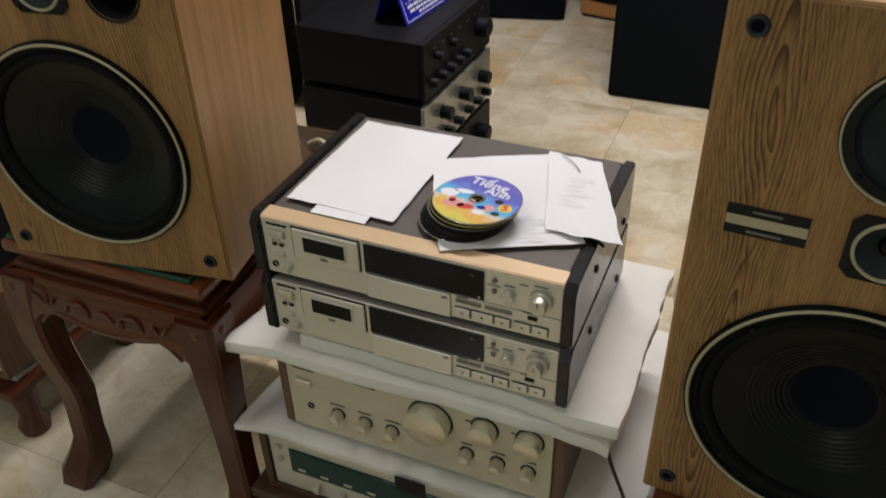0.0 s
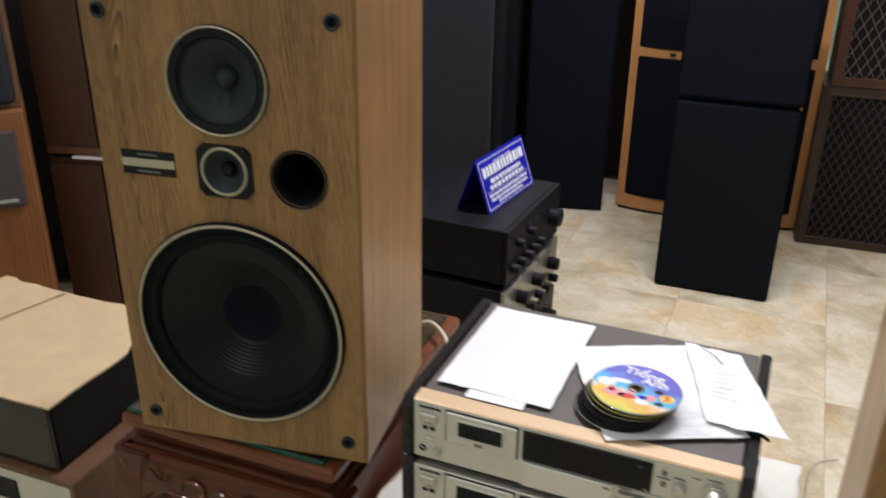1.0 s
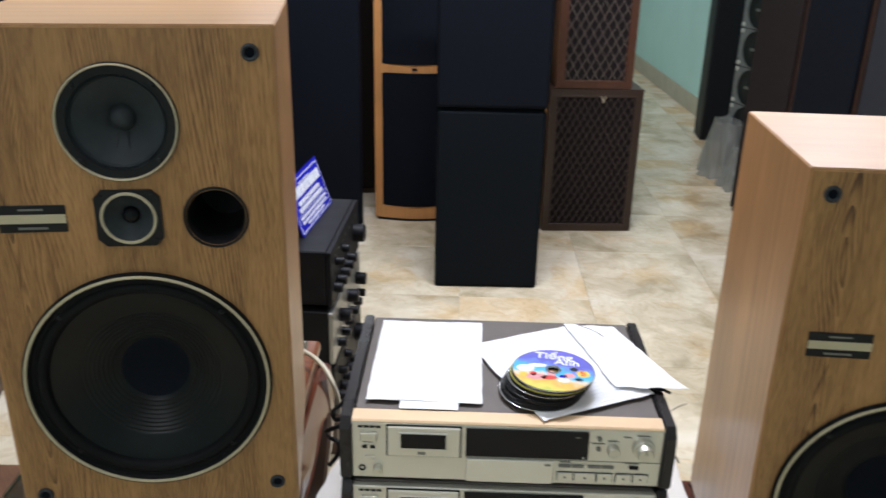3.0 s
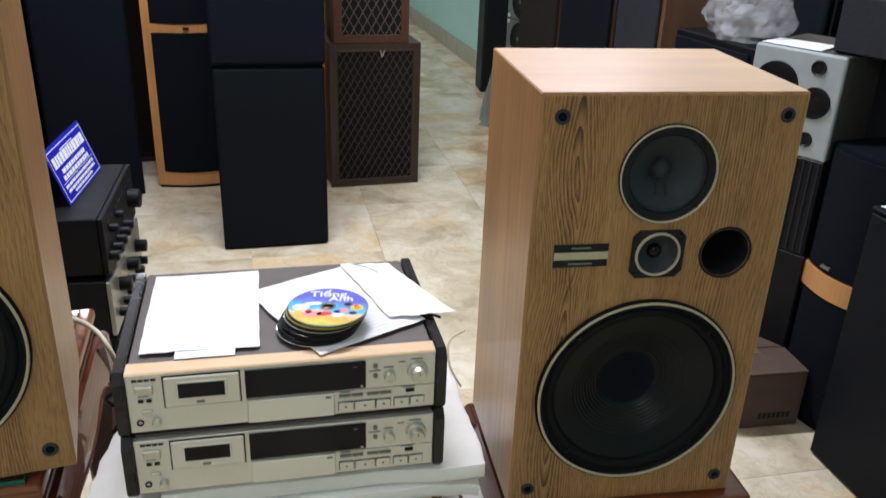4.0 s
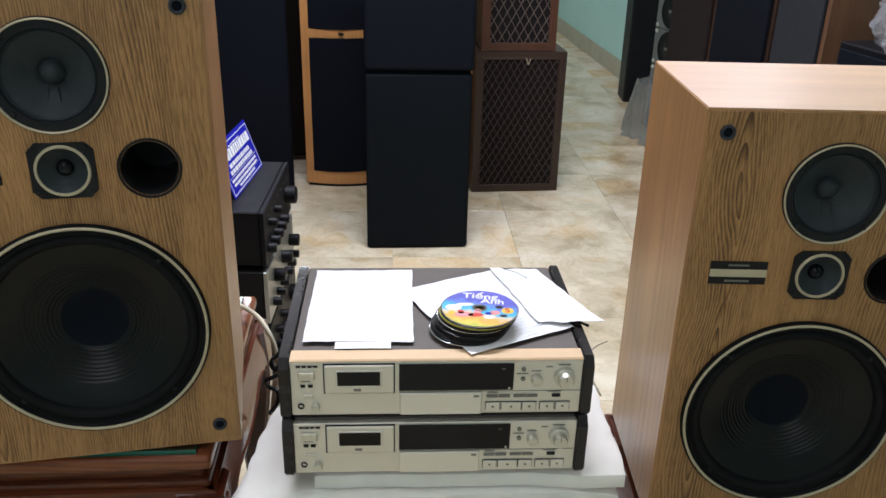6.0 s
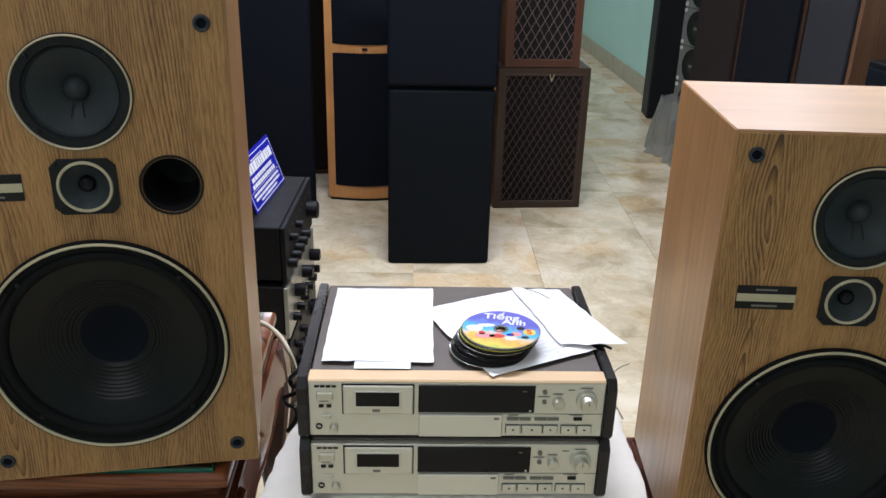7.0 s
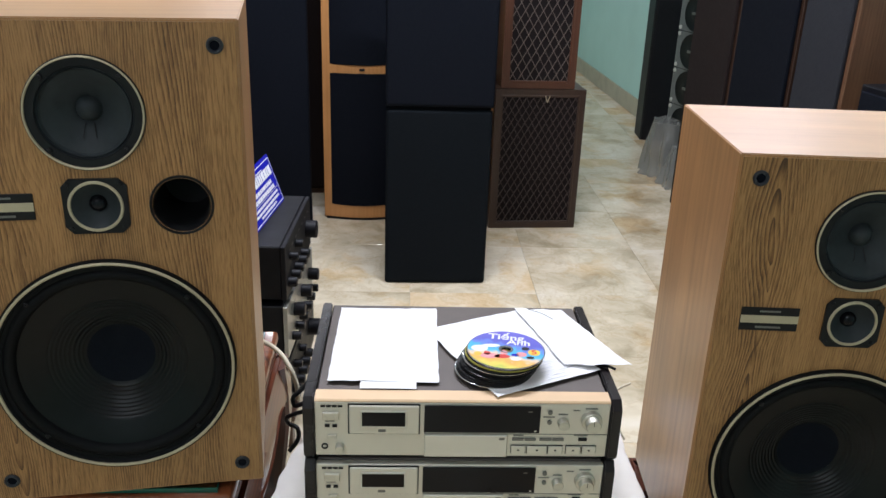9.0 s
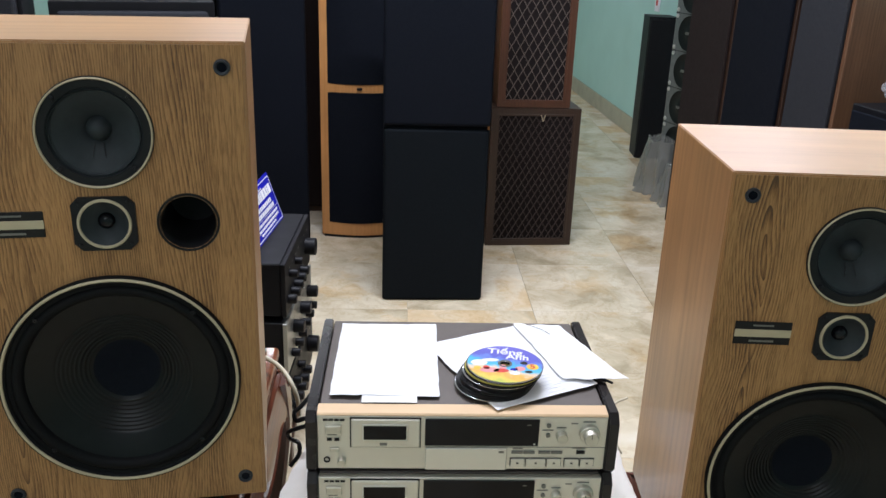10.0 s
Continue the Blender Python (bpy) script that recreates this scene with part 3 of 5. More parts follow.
def big_speaker(x, y, z, yaw, label, size=1.0):
    t = thing("floor_speaker", x, y, z, yaw, label, "loudspeaker", "three-way speakers")
    t.scale = (size, size, size)
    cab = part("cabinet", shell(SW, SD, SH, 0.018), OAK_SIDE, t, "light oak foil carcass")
    cab.data.materials.append(OAK_TOP_LIT)
    # Level faces take the paler foil with the top light painted in.
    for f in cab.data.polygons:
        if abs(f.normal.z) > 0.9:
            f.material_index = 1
    holes = [(0.0, 0.211, 0.150), (-0.0005, 0.5685, 0.066), (0.0, 0.448, 0.027), (0.106, 0.4455, 0.037)]
    part("baffle", plate(-SW/2 + 0.004, SW/2 - 0.004, 0.004, SH - 0.004, -0.0025, 0.018, holes), OAK, t, "oak veneered front with dark grain")
    for f in (cone_driver(t, 0.0, 0.211, 0.1640, "woofer"), cone_driver(t, -0.0005, 0.5685, 0.0735, "mid")):
        f.location.y = -0.0028
    # tweeter on a square plate with cut corners
    tw = part("tweeter", plate(-0.040, 0.040, 0.411, 0.485, -0.006, -0.0026, [(0, 0.448, 0.0305)], 48, 0.010), RUBBER, t, "black tweeter plate with cut corners")
    part("trim_ring", lathe([(0.0303, -0.006), (0.0310, -0.0082), (0.0335, -0.0082), (0.0345, -0.006)], 0, 0.448, 0, 48), TRIM, tw, "gold trim ring", True)
    part("cone", lathe([(0.0303, -0.006), (0.0272, -0.003), (0.024, 0.001), (0.011, 0.010), (0, 0.0105)], 0, 0.448, 0, 40), CONE_GREY, tw, "grey paper cone", True)
    part("dust_cap", lathe([(0.0112, 0.0100), (0.0108, 0.0060), (0.0085, 0.0025), (0.005, 0.0008), (0, 0.0)], 0, 0.448, 0, 28), GLASS_DARK, tw, "shiny dark cap", True)
    for sx in (-1, 1):
        for sz in (-1, 1):
            part("screw", lathe([(0.003, -0.0062), (0.0026, -0.0078), (0, -0.008)], sx * 0.032, 0.448 + sz * 0.0295, 0, 10), RUBBER, tw)
    part("bass_port", lathe([(0.0412, -0.0024), (0.0406, -0.0042), (0.0385, -0.0042), (0.0358, 0.000), (0.034, 0.02), (0.034, 0.11), (0, 0.112)], 0.106, 0.4455, 0, 48), RUBBER, t, "black flared port tube", True)
    bd = part("badge", box(-0.1555, -0.0745, -0.0042, -0.0026, 0.4315, 0.4670, 0.0006), DARK_INK, t, "black badge with a gold band")
    part("band", box(-0.1550, -0.0750, -0.0050, -0.0043, 0.4435, 0.4550), TRIM, bd, "gold band")
    part("printed_bar", box(-0.130, -0.101, -0.0048, -0.0043, 0.4600, 0.4625), STEEL, bd)
    part("printed_bar", box(-0.133, -0.098, -0.0048, -0.0043, 0.4355, 0.4385), STEEL, bd)
    for hx in (-0.161, 0.161):
        for hz in (0.036, 0.652):
            gs = part("grille_socket", lathe([(0.0108, -0.0026), (0.0104, -0.0052), (0.0088, -0.0062), (0.0070, -0.0056), (0.0062, -0.0030)], hx, hz, 0, 28), SOCKET, t, "charcoal rubber socket", True)
            part("socket_hole", lathe([(0.0063, -0.0031), (0.0056, -0.0029), (0, -0.0028)], hx, hz, 0, 20), CLOTH, gs)
    return t


big_speaker(-0.4800, -0.0165, 0.5935, 8.6, "tall oak three-way loudspeaker on a carved stool with glass", 0.982)
big_speaker(0.5345, -0.0095, 0.432, -3.0, "tall oak three-way loudspeaker on a low carved plinth")


# ---------------------------------------------------------------- carved stools
def stool(x, y, h, yaw, w, d, label, glass):
    t = thing("stool", x, y, 0, yaw, label, "stool", "carved stools")
    top = h
    part("top_frame", box(-w/2, w/2, 0, d, top - 0.024, top, 0.008, seg=3), ROSE_TOP_LIT, t, "glossy red-brown board")
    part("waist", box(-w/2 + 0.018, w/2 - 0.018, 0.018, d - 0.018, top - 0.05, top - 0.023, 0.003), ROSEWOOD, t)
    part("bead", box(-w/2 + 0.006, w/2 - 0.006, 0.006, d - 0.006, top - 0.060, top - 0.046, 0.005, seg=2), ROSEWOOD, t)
    zt, drop = top - 0.058, 0.11

    def apron(L):
        """A bulging board whose lower edge is cut in curves; it lies along x and bulges to -y."""
        bm = bmesh.new()
        nu, nv = 36, 7
        out, inn = {}, {}
        for i in range(nu + 1):
            u = i / nu
            e = min(u, 1 - u) * L
            low = drop * (0.56 + 0.16 * abs(cos(u * pi * 2))) + 0.075 * max(0, 1 - e / 0.075) ** 1.4
            for j in range(nv + 1):
                v = j / nv
                z = zt - v * low
                off = 0.003 + 0.015 * sin(pi * min(1, (zt - z) / 0.10) * 0.62)
                stretch = (L + 2 * off) / L
                x = (u - 0.5) * L * stretch
                out[i, j] = bm.verts.new((x, -off, z))
                inn[i, j] = bm.verts.new((x * 0.97, 0.014, z))
        for i in range(nu):
            for j in range(nv):
                bm.faces.new((out[i, j], out[i, j+1], out[i+1, j+1], out[i+1, j]))
                bm.faces.new((inn[i, j], inn[i+1, j], inn[i+1, j+1], inn[i, j+1]))
            bm.faces.new((out[i, nv], inn[i, nv], inn[i+1, nv], out[i+1, nv]))
            bm.faces.new((out[i, 0], out[i+1, 0], inn[i+1, 0], inn[i, 0]))
        for i in (0, nu):
            for j in range(nv):
                bm.faces.new((out[i, j], out[i, j+1], inn[i, j+1], inn[i, j]))
        bmesh.ops.recalc_face_normals(bm, faces=bm.faces[:])
        return bm

    for nm, L, m in (("front", w, pose(0, 0, 0)), ("back", w, pose(0, d, 0, 0, 0, 180)), ("left", d, pose(-w/2, d/2, 0, 0, 0, -90)), ("right", d, pose(w/2, d/2, 0, 0, 0, 90))):
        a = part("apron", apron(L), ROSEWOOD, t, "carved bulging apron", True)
        a.matrix_basis = m
        if nm in ("front", "right"):
            rim = [((q / 18 - 0.5) * L * 0.94, -0.0135 - 0.004 * sin(pi * q / 18), zt - drop * (0.53 + 0.16 * abs(cos(q / 18 * pi * 2))) - 0.075 * max(0, 1 - min(q, 18 - q) / 18 * L / 0.075) ** 1.4 + 0.004) for q in range(2, 17)]
            part("carved_bead", tube(rim, 0.0030, 6), ROSEWOOD, a, "", True)
            for s in (-1, 1):
                boss = lathe([(0.0, -0.0215), (0.006, -0.020), (0.009, -0.0165), (0.010, -0.012)], s * (L / 2 - 0.012), zt - 0.022, 0, 14)
                part("carved_boss", boss, ROSEWOOD, a, "", True)
        if nm == "front":
            for s in (-1, 1):
                leaf_line = [(s * (0.100 + 0.006 * q), -0.0155 - 0.0008 * q, zt - 0.030 - 0.012 * sin(q * 0.75)) for q in range(7)]
                part("carving", tube(leaf_line, 0.0032, 6), ROSEWOOD, a, "", True)
                curl = [(s * (0.025 + 0.055 * k / 10 + 0.012 * cos(k * 0.9)), -0.0150, zt - 0.038 - 0.013 * sin(k * 0.9)) for k in range(9)]
                part("carving", tube(curl, 0.0035, 6), ROSEWOOD, a, "", True)
            part("carving", tube([(-0.02, -0.0150, zt - 0.046), (0, -0.0140, zt - 0.032), (0.02, -0.0150, zt - 0.046)], 0.004, 6), ROSEWOOD, a, "", True)
    for sx in (-1, 1):
        for sy in (0, 1):
            bm = bmesh.new()
            rings = []
            for k in range(15):
                s = k / 14
                z = zt - 0.004 - s * (zt - 0.005)
                bow = 0.016 * sin(min(1, s * 1.6 + 0.12) * pi) + 0.012 * sin(max(0, s - 0.35) / 0.65 * pi * 0.5) ** 2
                half = 0.036 - 0.012 * sin(min(1, s / 0.72) * pi / 2)
                if s > 0.82:
                    half += 0.016 * sin((s - 0.82) / 0.18 * pi * 0.75)
                    bow += 0.022 * (s - 0.82) / 0.18
                cx = sx * (w/2 - 0.026 + bow)
                cy = (0.026 - bow) if sy == 0 else (d - 0.026 + bow)
                rings.append([bm.verts.new((cx + a * half, cy + b * half, z)) for a, b in ((-1, -.75), (-.75, -1), (.75, -1), (1, -.75), (1, .75), (.75, 1), (-.75, 1), (-1, .75))])
            for a, b in zip(rings, rings[1:]):
                for k in range(8):
                    bm.faces.new((a[k], b[k], b[(k+1) % 8], a[(k+1) % 8]))
            bm.faces.new(rings[0]), bm.faces.new(rings[-1])
            bmesh.ops.recalc_face_normals(bm, faces=bm.faces[:])
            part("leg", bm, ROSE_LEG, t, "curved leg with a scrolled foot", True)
    return t


stool(-0.534, -0.024, 0.585, 1, 0.395, 0.53, "tall red-brown carved wooden stool with cabriole legs", True)
gl = thing("glass_sheet", -0.540, -0.020, 0.5853, 1, "green-edged sheet of glass lying on a carved stool", "glass sheet")
part("pane", box(-0.1795, 0.1795, 0.0085, 0.5015, 0, 0.0072), GLASS, gl, "clear glass")
for x0, x1, y0, y1 in ((-0.181, 0.181, 0.006, 0.0083), (-0.181, 0.181, 0.5017, 0.504), (-0.181, -0.1797, 0.0084, 0.5016), (0.1797, 0.181, 0.0084, 0.5016)):
    part("edge", box(x0, x1, y0, y1, 0, 0.0074), SAGE, gl, "green polished edge")
stool(0.560, -0.034, 0.432, -3, 0.402, 0.39, "low red-brown carved wooden stool under a loudspeaker", False)

# ---------------------------------------------------------------- stack of hi-fi units


def deck(z, label, rail):
    t = thing("cassette_deck", 0, 0, z, 0, label, "tape deck", "tape decks")
    part("case", box(-0.214, 0.214, 0.012, 0.317, 0.008, 0.1015, 0.002), CASE_TOP, t, "brown-grey sheet metal case")
    part("front_panel", box(-0.2150, 0.2150, 0.0, 0.0115, 0.009, 0.100, 0.0012), SILVER, t, "champagne silver front")
    if rail:
        # Top bevel of the front panel, its wood reflection given as colour.
        part("rail", prism([(0.0, 0.1004), (0.0, 0.1015), (0.003, 0.1035), (0.027, 0.1045), (0.027, 0.1004)], -0.2148, 0.2148, "x"), BEVEL_REFLECT, t, "champagne top bevel with a peach reflection of wood painted in")
    for s in (-1, 1):
        lo, hi = sorted((s * 0.2155, s * 0.2315))
        part("side_panel", prism([(-0.006, 0.012), (-0.006, 0.092), (0.006, 0.1055), (0.316, 0.1055), (0.320, 0.1015), (0.320, 0.006), (-0.001, 0.006)], lo, hi, "x", 0.002), SIDE_BLACK, t, "black lacquered side panel")
    dr = part("cassette_door", box(-0.165, -0.064, -0.0045, -0.0004, 0.049, 0.0965, 0.0015), SILVER, t, "champagne door with a dark window")
    part("groove", plate(-0.1670, -0.0625, 0.0475, 0.098, -0.0012, -0.0002, []), DARK_INK, dr)
    part("window_frame", box(-0.1490, -0.0815, -0.0062, -0.0044, 0.0615, 0.0895, 0.0008), SILVER_LIGHT, dr)
    part("window", box(-0.1465, -0.084, -0.0068, -0.0060, 0.064, 0.087), GLASS_DARK, dr, "dark glass window")
    part("printed_bar", box(-0.123, -0.112, -0.0050, -0.0044, 0.053, 0.0575), STEEL, dr)
    part("display", box(-0.0565, 0.1125, -0.0030, -0.0003, 0.0515, 0.0965, 0.0006), GLASS_DARK, t, "black glass display")
    part("printed_bar", box(0.094, 0.100, -0.0034, -0.0029, 0.0875, 0.089), STEEL, t)
    part("printed_bar", box(0.105, 0.108, -0.0034, -0.0029, 0.054, 0.0565), SILVER_LIGHT, t)
    part("seam", box(-0.0565, 0.215, -0.0006, 0.0004, 0.0480, 0.0488), STEEL, t)
    part("lid", box(-0.0555, 0.0665, -0.0035, -0.0005, 0.0095, 0.0475, 0.001), SILVER_LIGHT, t, "paler flap under the display")
    part("printed_bar", box(0.054, 0.062, -0.0040, -0.0034, 0.040, 0.0435), STEEL, t)
    part("power_button", box(-0.2030, -0.1795, -0.006, -0.0004, 0.0720, 0.0855, 0.001), BRUSHED, t, "metal push button")
    for x in (-0.1970, -0.1860):
        part("key", box(x - 0.0035, x + 0.0035, -0.002, -0.0004, 0.0585, 0.0630), DARK_INK, t)
    for q in range(4):
        part("printed_bar", box(-0.2060 + 0.0082 * q, -0.1992 + 0.0082 * q, -0.0012, -0.0004, 0.0918, 0.0952), DARK_INK, t)
    part("key", box(-0.1965, -0.1830, -0.004, -0.0004, 0.0400, 0.0465, 0.0008), BRUSHED, t)
    part("headphone_jack", lathe([(0.0050, -0.0004), (0.0048, -0.002), (0.0032, -0.002), (0.003, 0.004), (0, 0.004)], -0.2010, 0.0255, 0, 20), DARK_INK, t, "black socket")
    part("small_knob", lathe([(0.0065, -0.0004), (0.0062, -0.010), (0.0055, -0.011), (0, -0.011)], -0.1790, 0.0255, 0, 24), BRUSHED, t, "", True)
    k = part("level_knob", lathe([(0.0155, -0.0004), (0.0150, -0.0075), (0.0140, -0.0085), (0.0110, -0.0085), (0.0110, -0.019), (0.0100, -0.0205), (0, -0.0205)], 0.1880, 0.0735, 0, 36), BRUSHED, t, "two-stage brushed metal knob", True)
    part("pointer", box(0.1876, 0.1884, -0.0212, -0.0203, 0.0755, 0.0830), DARK_INK, k)
    part("balance_knob", lathe([(0.0085, -0.0004), (0.0082, -0.011), (0.0074, -0.012), (0, -0.012)], 0.1465, 0.0695, 0, 28), BRUSHED, t, "", True)
    for zz in (0.0865, 0.0700):
        part("small_button", lathe([(0.0034, -0.0004), (0.0034, -0.003), (0.0022, -0.0032), (0, -0.0032)], 0.1265, zz, 0, 16), STEEL, t)
    for x0, x1 in ((0.0735, 0.0905), (0.0915, 0.1085), (0.1140, 0.1320), (0.1330, 0.1500)):
        part("slim_key", box(x0, x1, -0.0028, -0.0004, 0.0380, 0.0425, 0.0004), STEEL, t)
    for x0, x1 in ((0.0730, 0.0935), (0.0965, 0.1255), (0.1280, 0.1485), (0.1545, 0.1755), (0.1785, 0.1985)):
        b = part("transport_key", box(x0, x1, -0.004, -0.0004, 0.0165, 0.0290, 0.0007), SILVER, t)
        part("key_gap", box(x0 - 0.0009, x1 + 0.0009, -0.0012, -0.0003, 0.0156, 0.0299), DARK_INK, b)
        part("printed_bar", box((x0 + x1)/2 - 0.0016, (x0 + x1)/2 + 0.0016, -0.0043, -0.0039, 0.0215, 0.0240), DARK_INK, b)
    part("slide_switch", box(0.1715, 0.1840, -0.003, -0.0003, 0.0385, 0.0430), DARK_INK, t)
    for x0, x1, zz in ((0.160, 0.170, 0.089), (0.178, 0.196, 0.092), (0.139, 0.153, 0.082), (0.117, 0.134, 0.0775), (0.075, 0.090, 0.0455), (0.165, 0.185, 0.0465), (-0.200, -0.186, 0.0675)):
        part("printed_bar", box(x0, x1, -0.0010, -0.0003, zz, zz + 0.0016), STEEL, t)
    for sx in (-0.17, 0.17):
        for yy in (0.04, 0.28):
            part("foot", turned([(0, 0), (0.02, 0), (0.022, 0.0095), (0, 0.0095)], 20, None, sx, yy), RUBBER, t)
    for yy, zz in ((0.10, 0.062), (0.27, 0.03)):
        for s in (-1, 1):
            sc = lathe([(0.006, 0), (0.005, -0.0025), (0, -0.003)], 0, 0, 0, 12)
            for v in sc.verts:
                v.co = Vector((s * (0.2317 - v.co.y), yy + v.co.x, zz + v.co.z))
            part("side_screw", sc, RUBBER, t)
    return t


deck(0.5293, "silver tape deck with black sides on white foam", False)
deck(0.6195 + 0.0165, "silver tape deck with papers and discs on top", True)


def foam_sheet(name, x, y, z, w, d, yaw, droop, th, label, seed, slant=0.0):
    def hgt(u, v):
        e = max(abs(u - 0.5) * 2 - 0.72, 0) / 0.28
        f = max(0.08 - v, 0) / 0.08
        wave = 0.0022 * noise.noise((u * 7 + seed, v * 6, 0)) + 0.0012 * noise.noise((u * 19, v * 17 + seed, 0))
        return -droop * e ** 1.6 - droop * 0.4 * f ** 1.5 + wave * (1 if e > 0 or f > 0 else 0.25)
    def out(u, v, px, py):
        px += slant * v * max(0, 0.5 - u) * 2
        px += 0.007 * noise.noise((v * 3, seed, 0)) + 0.003 * noise.noise((v * 13, seed, 2))
        return px, py + 0.009 * noise.noise((u * 4, seed + 3, 0)) + 0.003 * noise.noise((u * 17, seed, 5))
    return solo(name, sheet(w, d, 36, 24, hgt, th, None, out), FOAM, pose(x, y, z, 0, 0, yaw), label, "foam sheet", "packing foam", True)


foam_sheet("foam_sheet", -0.018, 0.190, 0.4795, 0.615, 0.395, 1, 0.012, 0.021, "white packing foam sheet hanging over an amplifier", 1, 0.075)
foam_sheet("foam_sheet", 0.060, 0.190, 0.5030, 0.49, 0.368, -1, 0.003, 0.0245, "second layer of white packing foam under a deck", 5)
foam_sheet("foam_sheet", 0.02, 0.215, 0.3080, 0.70, 0.47, 1, 0.010, 0.012, "white packing foam spread under an amplifier", 9, 0.06)

# champagne amplifier
amp = thing("amplifier", 0, 0, 0.3215, 0, "champagne gold stereo amplifier with bronze sides between foam", "amplifier")
part("case", box(-0.212, 0.212, 0.014, 0.38, 0.010, 0.152, 0.002), CASE_TOP, amp)
part("front_panel", box(-0.217, 0.217, 0.0, 0.0135, 0.010, 0.155, 0.0015), GOLD_FACE, amp, "champagne gold front")
for s in (-1, 1):
    lo, hi = sorted((s * 0.2175, s * 0.2345))
    part("side_panel", box(lo, hi, 0.002, 0.38, 0.006, 0.154, 0.002), WALNUT_PALE, amp, "bronze brown side panel")
for x, z, r, l, nm in ((0.029, 0.113, 0.034, 0.024, "volume_knob"), (0.115, 0.127, 0.0195, 0.022, "selector_knob"), (0.183, 0.129, 0.0195, 0.022, "selector_knob"), (-0.130, 0.062, 0.0095, 0.020, "tone_knob"), (-0.082, 0.062, 0.0095, 0.020, "tone_knob"), (-0.036, 0.062, 0.0095, 0.020, "tone_knob"), (0.087, 0.064, 0.0095, 0.020, "tone_knob"), (0.136, 0.064, 0.0095, 0.020, "tone_knob"), (0.183, 0.065, 0.0095, 0.020, "tone_knob")):
    kn = part(nm, lathe([(r, -0.0004), (r, -l), (r - 0.002, -l - 0.0015), (0, -l - 0.0015)], x, z, 0, 44), GOLD, amp, "turned champagne metal knob", True)
    part("shadow_gap", lathe([(r + 0.0025, -0.0003), (r + 0.0025, -0.0008), (r - 0.001, -0.0008)], x, z, 0, 40), DARK_INK, kn)
part("power_button", box(-0.200, -0.172, -0.006, -0.0004, 0.106, 0.118, 0.0015), GOLD, amp, "flat push button")
part("headphone_jack", lathe([(0.006, -0.0004), (0.0055, -0.002), (0.0035, -0.002), (0.003, 0.006), (0, 0.006)], -0.180, 0.062, 0, 20), DARK_INK, amp, "black socket")
for x0, x1, z in ((-0.205, -0.165, 0.138), (-0.10, -0.06, 0.139), (0.085, 0.125, 0.132), (0.155, 0.19, 0.134), (-0.143, -0.118, 0.080), (-0.094, -0.072, 0.080), (-0.048, -0.023, 0.080), (0.078, 0.096, 0.082), (0.127, 0.146, 0.082), (0.174, 0.194, 0.083)):
    part("printed_bar", box(x0, x1, -0.0009, -0.0003, z, z + 0.0022), CARTON, amp)
for sx in (-0.17, 0.17):
    for yy in (0.05, 0.33):
        part("foot", turned([(0, 0), (0.022, 0), (0.024, 0.0105), (0, 0.0105)], 20, None, sx, yy), RUBBER, amp)

# receiver in a wooden case
rec = thing("receiver", 0.0, 0.0, 0.132, 0, "silver receiver with a dark green dial in a walnut case", "receiver")
part("case", shell(0.60, 0.40, 0.172, 0.014, -0.002), WALNUT, rec, "dark walnut sleeve")
part("front_panel", box(-0.284, 0.284, 0.004, 0.02, 0.0145, 0.1575, 0.001), SILVER, rec)
part("dial_window", box(-0.244, 0.18, 0.0005, 0.0045, 0.062, 0.118, 0.001), plain("green_dial", (0.012, 0.05, 0.045), 0.12, vary=0.1), rec, "dark green tuning dial")
for k in range(9):
    part("dial_mark", box(-0.23 + 0.045 * k, -0.215 + 0.045 * k, 0.0001, 0.0008, 0.070, 0.075), SILVER_LIGHT, rec)
part("tuning_knob", lathe([(0.028, 0.004), (0.028, -0.018), (0.026, -0.02), (0, -0.02)], 0.235, 0.09, 0, 40), BRUSHED, rec, "", True)
for k in range(6):
    part("lever", box(-0.20 + 0.05 * k, -0.19 + 0.05 * k, -0.008, 0.004, 0.030, 0.046, 0.001), BRUSHED, rec)
for k in range(2):
    part("small_button", lathe([(0.006, 0.004), (0.006, -0.003), (0, -0.004)], -0.264, 0.085 + 0.03 * k, 0, 20), BRUSHED, rec)
st = thing("low_stand", 0.0, 0.0, 0, 0, "low dark wooden stand under the hi-fi stack", "stand")
part("top_board", box(-0.33, 0.33, -0.02, 0.42, 0.108, 0.131, 0.003), WALNUT, st)
for sx in (-0.29, 0.29):
    for yy in (0.03, 0.37):
        part("leg", box(sx - 0.025, sx + 0.025, yy - 0.025, yy + 0.025, 0, 0.1075, 0.003), WALNUT, st)

# black dust cover strap hanging over the receiver's edge
solo("black_tag", box(-0.026, 0.026, -0.004, 0, -0.017, 0.014, 0.001), BLACK, pose(0.003, -0.028, 0.302), "small black tag under the foam edge", "tag")

# ---------------------------------------------------------------- papers and discs on the upper deck
DT = 0.636 + 0.1060


def paper(name, x, y, z, w, d, yaw, hfun, label, out=None, mat=None):
    return solo(name, sheet(w, d, 24, 28, hfun, 0.0004, None, out), mat or PAPER, pose(x, y, z, 0, 0, yaw), label, "paper", "papers", True)


def ragged(seed, amp=0.002):
    def f(u, v, x, y):
        return x + amp * (noise.noise((v * 4, seed, 1)) + 0.45 * noise.noise((v * 11, seed, 3))), y + amp * (noise.noise((u * 4, seed, 2)) + 0.45 * noise.noise((u * 11, seed, 4)))
    return f


